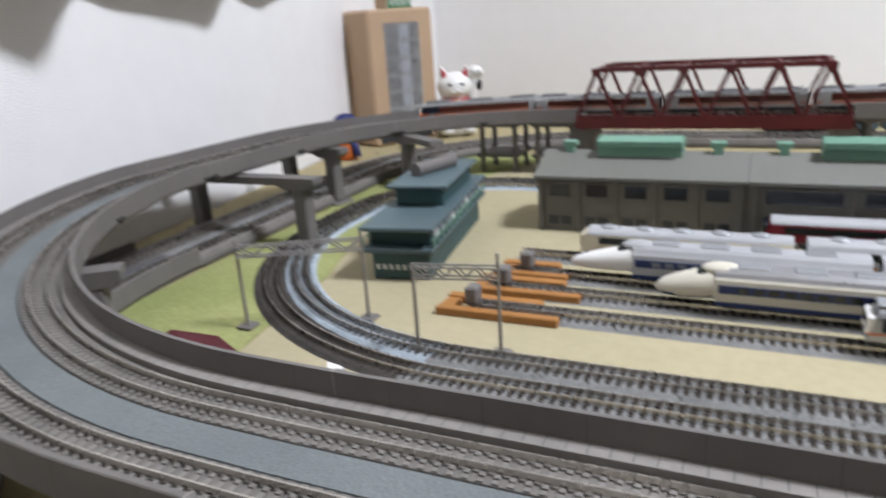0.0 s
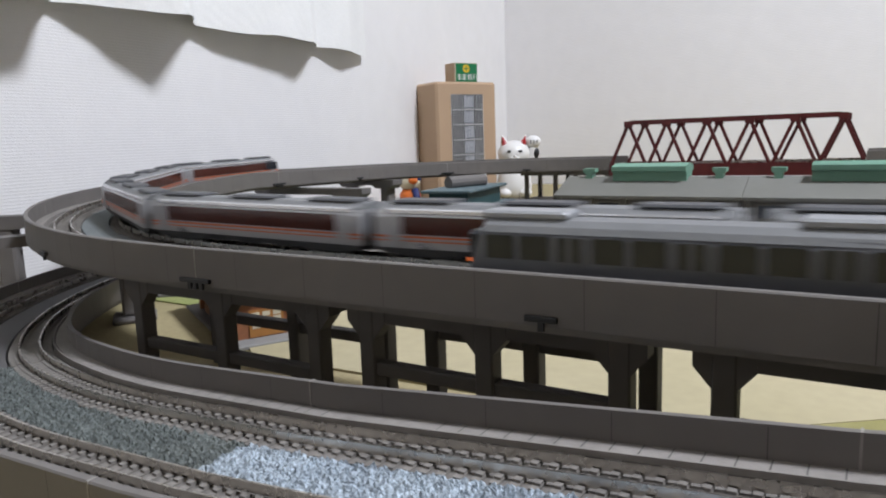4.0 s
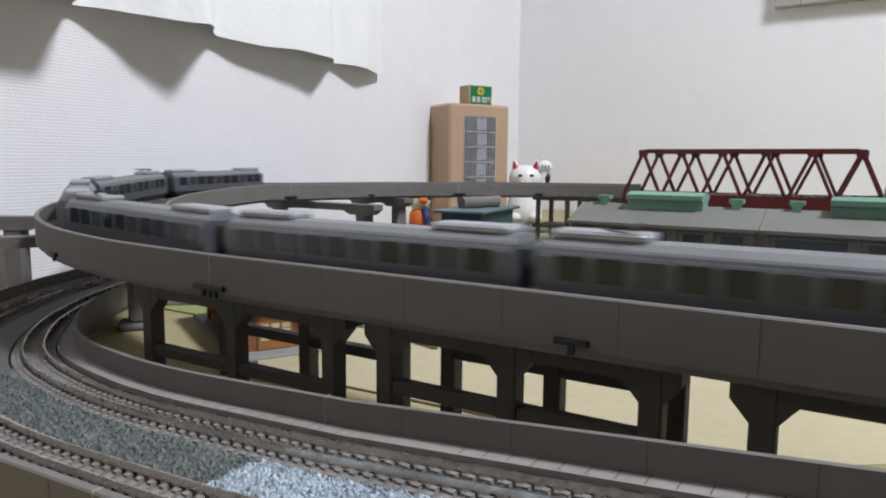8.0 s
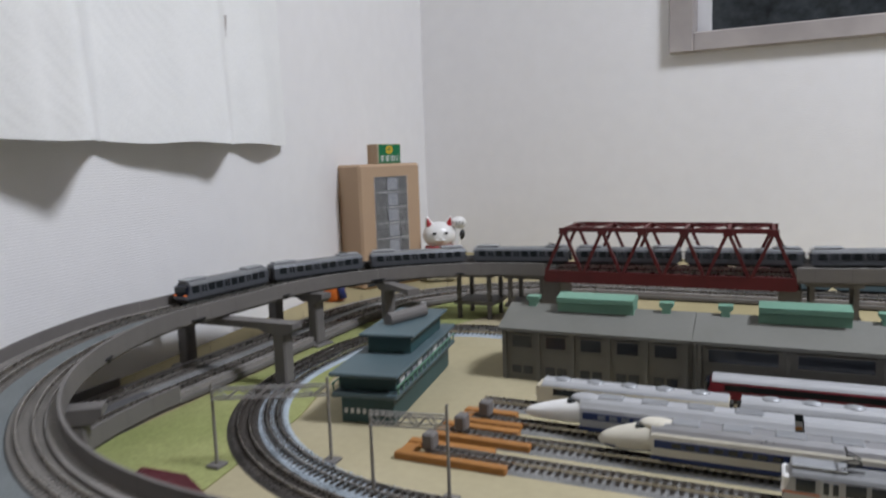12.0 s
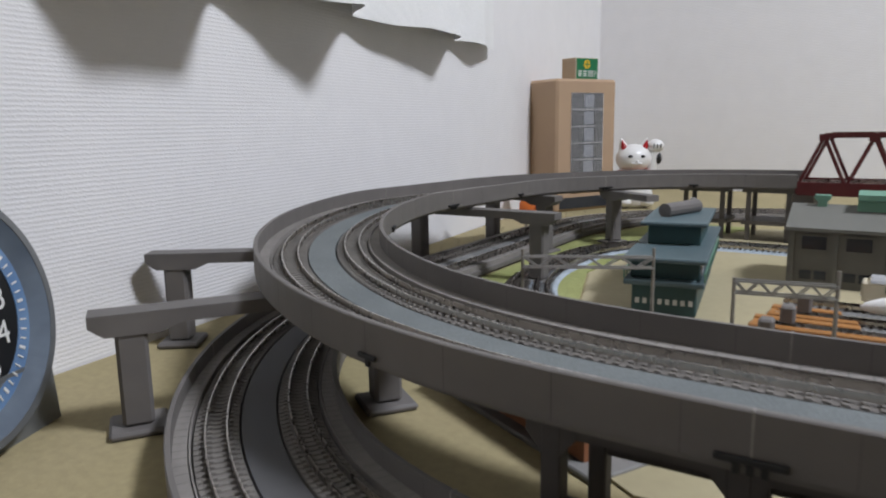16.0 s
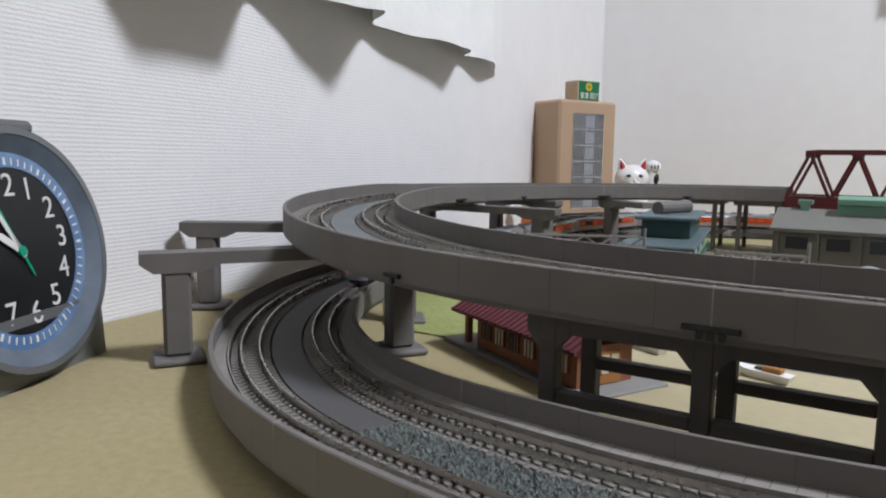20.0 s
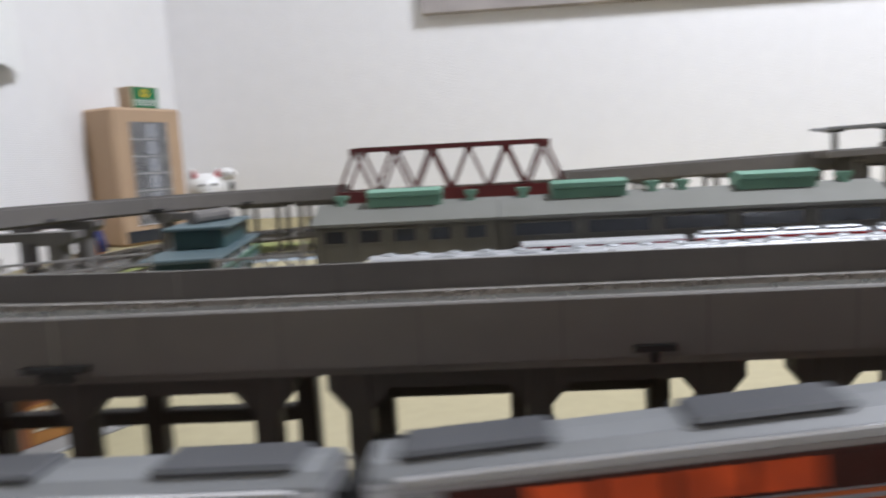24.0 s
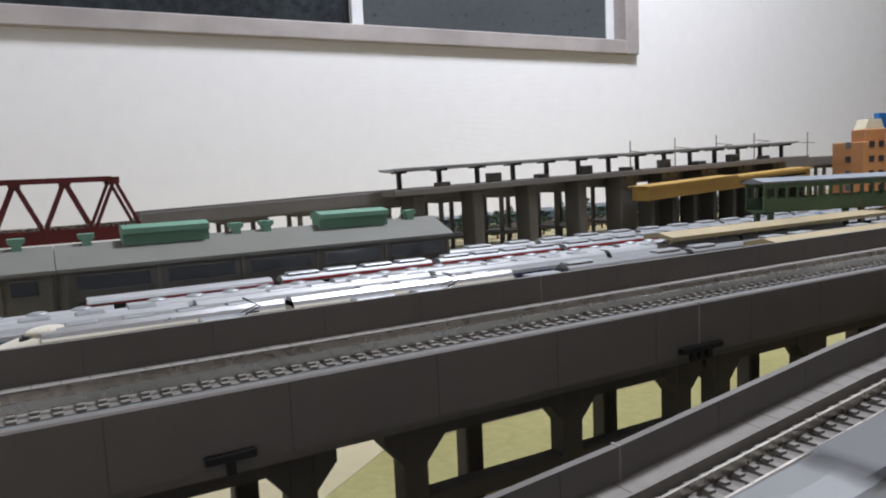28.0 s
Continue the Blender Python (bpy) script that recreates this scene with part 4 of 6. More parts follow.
def bank():
    b = thing("bank_building", "tall tan model bank building with white-barred windows", "building", m=at(-0.13, -1.17, 0, math.degrees(math.atan2(0.894, 0.447))))
    w, d, h = 1.12, 0.94, 1.86
    bm = BM()
    box(bm, 0, 0, 0, w, d, h, bevel=0.035)
    part("wall", bm, M_BEIGE, b)
    # front (facing -y of its own space): a window field with white bars
    wx0, wx1, wz0, wz1 = 0.26, 0.85, 0.27, 1.67
    bm = BM()
    box(bm, wx0, -0.004, wz0, wx1, 0.02, wz1)
    fld = part("window", bm, M_WINDARK, b, "dark blue-grey window field with white bars")
    nfl = 6
    fh = (wz1 - wz0) / nfl
    for i in range(nfl):
        z = wz0 + i * fh
        bm = BM()
        box(bm, wx0 + 0.235, -0.007, z + 0.03, wx0 + 0.42, 0.0, z + fh - 0.03)
        part("blind", bm, M_BLIND, fld)
        bm = BM()
        box(bm, wx0, -0.016, z - 0.005, wx1, -0.004, z + 0.005)
        part("ledge", bm, M_SASH, fld)
    for k in range(21):
        x = wx0 + (wx1 - wx0) * k / 20
        bm = BM()
        box(bm, x - 0.003, -0.014, wz0, x + 0.003, -0.006, wz1)
        part("bar", bm, M_SASH, fld)
    bm = BM()
    box(bm, 0.06, -0.006, 0.04, 0.98, 0.01, 0.2)
    part("shop_front", bm, M_WINDARK, b)
    for i in range(7):
        bm = BM()
        z = 0.3 + i * 0.2
        box(bm, -0.014, d - 0.17, z, 0.01, d - 0.08, z + 0.05)
        part("side_window", bm, M_BLACK, b)
    sg = thing("roof_sign", "green bank roof sign with a yellow emblem and white lettering", "sign", m=b.matrix_world @ at(0.42, 0.10, h))
    bm = BM()
    box(bm, 0, 0, 0, 0.42, 0.30, 0.30, bevel=0.006)
    part("box", bm, M_CREAM, sg)
    for i in range(6):
        bm = BM()
        box(bm, -0.006, 0.02 + i * 0.047, 0.0, 0.0, 0.045 + i * 0.047, 0.3)
        part("slat", bm, M_BEIGE, sg)
    bm = BM()
    box(bm, 0.012, -0.008, 0.012, 0.408, 0.0, 0.29)
    part("board", bm, M_SIGNG, sg)
    bm = BM()
    bmesh.ops.create_cone(bm, cap_ends=True, segments=28, radius1=0.062, radius2=0.062, depth=0.004, matrix=Matrix.Translation((0.2, -0.010, 0.21)) @ Euler((math.pi / 2, 0, 0)).to_matrix().to_4x4())
    part("emblem", bm, M_SIGNY, sg)
    bm = BM()
    for q in ((0.15, -0.014, 0.203, 0.25, -0.012, 0.217), (0.193, -0.014, 0.165, 0.207, -0.012, 0.255)):
        box(bm, *q)
    part("emblem_mark", bm, M_SIGNG, sg)
    for i, x in enumerate((0.035, 0.125)):
        bm = BM()
        for zz in (0.045, 0.075, 0.105):
            box(bm, x, -0.012, zz, x + 0.075, -0.008, zz + 0.012)
        box(bm, x + 0.03, -0.0122, 0.035, x + 0.043, -0.008, 0.128)
        part("lettering", bm, M_NUM, sg)
    cu = bpy.data.curves.new("lettering", "FONT")
    cu.body, cu.size, cu.extrude = "銀行", 0.105 * D, 0.0002
    tx = new("lettering_text", cu)
    me = bpy.data.meshes.new_from_object(tx)
    bpy.data.objects.remove(tx)
    me.materials.append(M_NUM)
    lt = new("lettering", me)
    lt.parent = sg
    lt.matrix_local = at(0.215, -0.011, 0.042, 0, 90)


bank()


def lathe(bm, prof, n=24, mi=0, c=(0, 0, 0)):
    rings = [[bm.verts.new((c[0] + r * math.cos(6.2832 * k / n), c[1] + r * math.sin(6.2832 * k / n), c[2] + z)) for k in range(n)] for r, z in prof]
    for a, b in zip(rings, rings[1:]):
        for k in range(n):
            f = bm.faces.new((a[k], a[(k + 1) % n], b[(k + 1) % n], b[k]))
            f.material_index, f.smooth = mi, True
    for r, rev in ((rings[0], True), (rings[-1], False)):
        f = bm.faces.new(r[::-1] if rev else r)
        f.material_index = mi


def ball(bm, c, r, scale=(1, 1, 1), mi=0, n=16):
    vs = bmesh.ops.create_uvsphere(bm, u_segments=n, v_segments=n // 2 + 2, radius=r, matrix=Matrix.LocRotScale(c, None, scale))["verts"]
    for f in {f for v in vs for f in v.link_faces}:
        f.material_index, f.smooth = mi, True


def cat():
    """A beckoning cat ornament, one mesh."""
    bm = BM()
    lathe(bm, [(0.2, 0), (0.27, 0.06), (0.29, 0.2), (0.26, 0.38), (0.2, 0.5), (0.18, 0.56)], mi=0)
    ball(bm, (0, -0.02, 0.72), 0.235, (1.12, 0.95, 0.9))
    for sx in (-1, 1):
        vs = bmesh.ops.create_cone(bm, cap_ends=True, segments=10, radius1=0.085, radius2=0.012, depth=0.17, matrix=Matrix.Translation((sx * 0.165, -0.02, 0.935)) @ Euler((0, sx * 0.3, 0)).to_matrix().to_4x4())["verts"]
        vs = bmesh.ops.create_cone(bm, cap_ends=True, segments=8, radius1=0.055, radius2=0.006, depth=0.13, matrix=Matrix.Translation((sx * 0.165, -0.065, 0.93)) @ Euler((0.1, sx * 0.3, 0)).to_matrix().to_4x4())["verts"]
        for f in {f for v in vs for f in v.link_faces}:
            f.material_index = 1
        ball(bm, (sx * 0.09, -0.225, 0.76), 0.03, (1.2, 0.6, 0.7), 2, 10)
    ball(bm, (0, -0.255, 0.69), 0.028, (1, 0.6, 0.7), 0, 8)
    for sx in (-1, 1):
        ball(bm, (sx * 0.035, -0.235, 0.655), 0.04, (1.2, 0.6, 0.5), 0, 10)
    # raised paw
    cyl(bm, (0.24, 0.0, 0.45), (0.31, -0.02, 0.86), 0.085, 12, 0.075)
    ball(bm, (0.315, -0.03, 0.9), 0.105, (1.15, 1, 0.95))
    ball(bm, (0.355, -0.03, 0.72), 0.06, (0.9, 1.2, 1.5), 2)
    for k in (-0.05, 0, 0.05):
        box(bm, 0.315 + k - 0.006, -0.14, 0.87, 0.315 + k + 0.006, -0.125, 0.93, mi=2)
    # collar and bell
    lathe(bm, [(0.19, 0.5), (0.225, 0.51), (0.225, 0.545), (0.19, 0.555)], mi=1)
    ball(bm, (0, -0.23, 0.49), 0.055, (1, 1, 1), 3, 10)
    ball(bm, (-0.16, -0.2, 0.1), 0.11, (1, 1.2, 0.7))
    ball(bm, (0.16, -0.2, 0.1), 0.11, (1, 1.2, 0.7))
    ob = part("cat_ornament", bm, [M_WHITE, M_RED, M_BLACK, M_SIGNY])
    ob.matrix_world = at(0.6, -0.03, 0.0, 30)
    tagged(ob, "white beckoning cat ornament with red ears and a raised paw", "ornament")


cat()


def doll():
    bm = BM()
    lathe(bm, [(0.12, 0), (0.16, 0.05), (0.15, 0.22), (0.1, 0.3)], mi=1)
    ball(bm, (0, 0, 0.4), 0.16, (1, 1, 0.9), 2)
    ball(bm, (0, 0.02, 0.46), 0.175, (1, 1, 0.8), 0)
    ball(bm, (0.08, -0.12, 0.42), 0.07, (1, 1, 0.8), 1)
    cyl(bm, (0.1, -0.1, 0.3), (0.16, -0.14, 0.05), 0.05, 8)
    ob = part("toy_figure", bm, [M_DOLLB, M_DOLLO, M_CREAM], smooth=True)
    ob.matrix_world = at(-0.15, -1.95, 0.0, 20)
    tagged(ob, "small toy figure in dark blue and orange by the tan building", "toy")


doll()


def tower():
    t = thing("signal_cabin", "two-tier teal signal cabin with flat grey-green roofs", "building", m=at(2.55, -5.13, 0.012, 8.4))
    bm = BM()
    box(bm, -0.17, -0.62, 0, 0.17, 0.62, 0.17, bevel=0.006)
    part("lower_wall", bm, M_TEAL, t)
    bm = BM()
    box(bm, -0.21, -0.67, 0.17, 0.21, 0.67, 0.2, bevel=0.006)
    part("gallery", bm, M_TEALR, t)
    bm = BM()
    box(bm, -0.18, -0.6, 0.2, 0.18, 0.6, 0.3, bevel=0.004)
    part("upper_wall", bm, M_TEAL, t)
    bm = BM()
    box(bm, -0.22, -0.68, 0.3, 0.22, 0.66, 0.325, bevel=0.006)
    part("roof", bm, M_TEALR, t)
    bm = BM()
    box(bm, -0.15, -0.2, 0.325, 0.15, 0.5, 0.44, bevel=0.004)
    part("attic_wall", bm, M_TEAL, t)
    bm = BM()
    box(bm, -0.19, -0.26, 0.44, 0.19, 0.56, 0.462, bevel=0.006)
    part("roof", bm, M_TEALR, t)
    for x in (-0.1885, 0.1805):
        for i in range(9):
            bm = BM()
            y = -0.54 + i * 0.12
            box(bm, x, y, 0.222, x + 0.008, y + 0.085, 0.28)
            part("window", bm, M_WINGREY if i % 3 else M_SASH, t)
    for x in (-0.214, 0.206):
        for i in range(15):
            bm = BM()
            y = -0.64 + i * 0.09
            box(bm, x, y, 0.2, x + 0.008, y + 0.012, 0.245)
            part("rail_post", bm, M_MINT, t)
        bm = BM()
        box(bm, x, -0.66, 0.245, x + 0.008, 0.66, 0.253)
        part("hand_rail", bm, M_MINT, t)
    for i in range(8):
        bm = BM()
        x = -0.15 + i * 0.04
        box(bm, x, -0.622, 0.06, x + 0.022, -0.619, 0.09)
        part("louvre", bm, M_SASH, t)
    bm = BM()
    cyl(bm, (-0.08, 0.0, 0.5), (0.08, 0.32, 0.5), 0.045, 12)
    part("water_tank", bm, M_PIER, t)
    for q in ((-0.06, 0.02), (0.06, 0.3)):
        bm = BM()
        box(bm, q[0] - 0.02, q[1] - 0.02, 0.46, q[0] + 0.02, q[1] + 0.02, 0.48)
        part("tank_foot", bm, M_PIER, t)
    bm = BM()
    cyl(bm, (0.05, 0.42, 0.46), (0.05, 0.42, 0.54), 0.03, 10, 0.02)
    part("ventilator", bm, M_STEEL, t)

    for p in t.children_recursive:
        p.data.transform(Matrix.Scale(1.2, 4))


tower()


def station_house():
    a = math.degrees(math.atan2(-0.53, 1.0))
    h = thing("station_house", "small brown timber station house with a maroon tiled roof", "house", m=at(2.04, -7.66, 0.0, a))
    L, Wd = 1.03, 0.45
    bm = BM()
    box(bm, 0, 0.0, 0, L + 0.12, Wd + 0.03, 0.025, bevel=0.006)
    part("base_plate", bm, M_PATH, h)
    bm = BM()
    box(bm, 0.25, 0.06, 0.025, L, Wd - 0.08, 0.2)
    part("wall", bm, M_WOOD, h)
    for x, y in ((0.15, 0.07), (0.15, Wd - 0.1)):
        bm = BM()
        box(bm, x - 0.015, y - 0.015, 0.025, x + 0.015, y + 0.015, 0.2)
        part("post", bm, M_WOOD, h)
    bm = BM()
    prism(bm, [(-0.01, 0.19), (Wd / 2 - 0.01, 0.3), (Wd - 0.01, 0.19), (Wd - 0.01, 0.205), (Wd / 2 - 0.01, 0.318), (-0.01, 0.205)], "x", 0.1, L + 0.06)
    rf = part("roof", bm, M_TILER, h)
    for i in range(24):
        x = 0.11 + i * (L - 0.06) / 24
        for sg in (0, 1):
            bm = BM()
            y0, y1 = (-0.012, Wd / 2 - 0.01) if not sg else (Wd - 0.008, Wd / 2 - 0.01)
            bar(bm, (x + 0.014, y0, 0.206), (x + 0.014, y1, 0.319), 0.016, 0.012)
            part("roof_tile", bm, M_TILER, rf)
    for i in range(6):
        x = 0.3 + i * 0.12
        for y in (0.052, Wd - 0.082):
            bm = BM()
            box(bm, x, y, 0.08, x + 0.08, y + 0.01, 0.16)
            wn_ = part("window", bm, M_CREAM if i % 2 else M_WINDARK, h)
            for k in range(4):
                bm = BM()
                box(bm, x + k * 0.0265 - 0.003, y - 0.004, 0.08, x + k * 0.0265 + 0.003, y + 0.014, 0.16)
                part("mullion", bm, M_WOOD, wn_)
    bm = BM()
    box(bm, L - 0.004, 0.12, 0.03, L + 0.006, 0.3, 0.17)
    dr = part("door", bm, M_OCHRE, h)
    for k in range(3):
        for j in range(3):
            bm = BM()
            box(bm, L + 0.006, 0.135 + k * 0.055, 0.075 + j * 0.03, L + 0.009, 0.175 + k * 0.055, 0.098 + j * 0.03)
            part("pane", bm, M_CREAM, dr)


station_house()


def boat(x, y, rz, label, hull, deck):
    """A little model boat: tapered hull, deck and cabin."""
    b = thing("model_boat", label, "model boat", "model boats", m=at(x, y, 0.012, rz))
    bm = BM()
    lo = [bm.verts.new(p) for p in ((-0.13, -0.03, 0), (0.1, -0.03, 0), (0.16, 0, 0.01), (0.1, 0.03, 0), (-0.13, 0.03, 0))]
    hi = [bm.verts.new(p) for p in ((-0.15, -0.05, 0.05), (0.12, -0.05, 0.055), (0.21, 0, 0.07), (0.12, 0.05, 0.055), (-0.15, 0.05, 0.05))]
    bm.faces.new(lo[::-1])
    bm.faces.new(hi)
    for i in range(5):
        bm.faces.new((lo[i], lo[(i + 1) % 5], hi[(i + 1) % 5], hi[i]))
    part("hull", bm, hull, b)
    bm = BM()
    box(bm, -0.09, -0.03, 0.05, 0.02, 0.03, 0.085, bevel=0.006)
    part("cabin", bm, deck, b)
    bm = BM()
    box(bm, 0.03, -0.02, 0.055, 0.07, 0.02, 0.068, bevel=0.003)
    part("hatch", bm, M_UNDER, b)
    for p in b.children:
        p.data.transform(Matrix.Scale(0.75, 4))


boat(3.03, -7.24, 150, "grey and white model boat on the sand", M_WHITE, M_PATH)
boat(3.62, -7.42, 165, "white and brown model boat on the sand", M_WHITE, M_OCHRE)


# ---- alarm clock ----
def clock():
    """A round bedside clock on a flat foot, its dial to the south-east."""
    R = 0.43
    c = thing("alarm_clock", "round silver-grey alarm clock with a black dial and blue rim", "clock", m=at(0.918, -9.295, 0.0, 115))
    tilt = Matrix.Translation((0, 0, 0.565 * D)) @ Euler((radians(82), 0, 0)).to_matrix().to_4x4()

    def disc(name, r0, r1, z0, z1, m, label="", n=64, parent=c, smooth=True):
        bm = BM()
        ring = []
        for r, z in ((r0, z0), (r1, z0), (r1, z1), (r0, z1)):
            ring.append([bm.verts.new((r * math.cos(6.28319 * k / n), r * math.sin(6.28319 * k / n), z)) for k in range(n)])
        for a, b in ((0, 1), (1, 2), (2, 3), (3, 0)):
            for k in range(n):
                bm.faces.new((ring[a][k], ring[a][(k + 1) % n], ring[b][(k + 1) % n], ring[b][k]))
        ob = part(name, bm, m, parent, label)
        ob.matrix_local = tilt
        return ob
    disc("case", 0.02, R + 0.09, -0.3, 0.02, M_CLOCKB)
    disc("bezel", R + 0.06, R + 0.09, 0.02, 0.075, M_CLOCKB)
    bm = BM()
    n = 64
    ring = [[bm.verts.new((q * math.cos(6.28319 * k / n), q * math.sin(6.28319 * k / n), z)) for k in range(n)] for q, z in ((R - 0.012, 0.03), (R + 0.06, 0.072), (R + 0.06, 0.02), (R - 0.012, 0.02))]
    for a in range(4):
        for k in range(n):
            bm.faces.new((ring[a][k], ring[a][(k + 1) % n], ring[(a + 1) % 4][(k + 1) % n], ring[(a + 1) % 4][k]))
    part("inner_bezel", bm, M_CLOCKG, c, "glossy grey-blue sloping inner bezel").matrix_local = tilt
    disc("rim", R - 0.075, R - 0.012, 0.02, 0.03, M_CLOCKR, "translucent blue ring")
    disc("dial", 0.002, R - 0.075, 0.02, 0.026, M_CLOCKF, "black dial")
    for k in range(60):
        bm = BM()
        box(bm, -0.003 if k % 5 else -0.006, R - 0.065, 0.03, 0.003 if k % 5 else 0.006, R - 0.035, 0.034)
        ob = part("tick", bm, M_NUM, c)
        ob.matrix_local = tilt @ pose(0, 0, 0, 0, 0, -6 * k)
    for k in range(1, 13):
        cu = bpy.data.curves.new("numeral", "FONT")
        cu.body, cu.size, cu.extrude, cu.align_x, cu.align_y = str(k), 0.138 * D, 0.0002, "CENTER", "CENTER"
        tx = new("numeral_text", cu)
        me = bpy.data.meshes.new_from_object(tx)
        bpy.data.objects.remove(tx)
        me.materials.append(M_NUM)
        ob = new("numeral", me)
        ob.parent = c
        a = radians(97 - 30 * k)
        ob.matrix_local = tilt @ at(0.278 * math.cos(a), 0.278 * math.sin(a), 0.028)
    for nm, ang, ln, w, m in (("hour_hand", 305, 0.17, 0.03, M_NUM), ("minute_hand", 330, 0.27, 0.02, M_NUM), ("second_hand", 335, 0.28, 0.009, M_HANDG), ("alarm_hand", 155, 0.13, 0.012, M_HANDG)):
        bm = BM()
        prism(bm, [(-w / 2, -0.03), (w / 2, -0.03), (w * 0.5, ln * 0.7), (0, ln), (-w * 0.5, ln * 0.7)], "z", 0.034, 0.04)
        ob = part(nm, bm, m, c)
        ob.matrix_local = tilt @ pose(0, 0, 0, 0, 0, -ang)
    disc("hub", 0.001, 0.022, 0.03, 0.046, M_HANDG, n=20)
    bm = BM()
    prism(bm, [(-0.5, 0), (0.5, 0), (0.47, 0.3), (-0.47, 0.3)], "y", -0.07, 0.3)
    part("foot", bm, M_CLOCKB, c)
    bm = BM()
    box(bm, -0.2, 0.02, 1.06, 0.2, 0.2, 1.12, bevel=0.02)
    part("snooze_bar", bm, M_CLOCKB, c)


clock()


# ---- overhead masts and lattice beams ----
def mast(x, y, h, label="thin grey-brown overhead line mast"):
    m = thing("mast", label, "mast", "overhead masts", m=at(x, y, 0.012))
    bm = BM()
    box(bm, -0.05, -0.05, 0, 0.05, 0.05, 0.02, bevel=0.005)
    part("foot", bm, M_PIER, m)
    bm = BM()
    cyl(bm, (0, 0, 0.02), (0, 0, h), 0.011, 8, 0.009)
    part("pole", bm, M_POLE, m)
    return m


def lattice(x0, y0, x1, y1, z, n=8):
    g = thing("lattice_beam", "silver lattice beam between overhead masts", "beam", "lattice beams")
    a, b = Vector((x0, y0, z)), Vector((x1, y1, z))
    side = (b - a).cross(Vector((0, 0, 1))).normalized() * 0.025
    for sd in (side, -side):
        for dz in (0, 0.06):
            bm = BM()
            bar(bm, a + sd + Vector((0, 0, dz)), b + sd + Vector((0, 0, dz)), 0.009, 0.009)
            part("chord", bm, M_STEEL, g)
        for i in range(n):
            p, q = a.lerp(b, i / n), a.lerp(b, (i + 1) / n)
            bm = BM()
            bar(bm, p + sd + Vector((0, 0, 0 if i % 2 else 0.06)), q + sd + Vector((0, 0, 0.06 if i % 2 else 0)), 0.007, 0.007)
            part("web", bm, M_STEEL, g)


for x, y, h in ((2.11, -6.83, 0.55), (2.77, -6.52, 0.56), (3.25, -6.82, 0.5), (3.69, -6.74, 0.56)):
    mast(x, y, h)
lattice(2.11, -6.83, 2.77, -6.52, 0.46)
lattice(3.25, -6.82, 3.69, -6.74, 0.44)


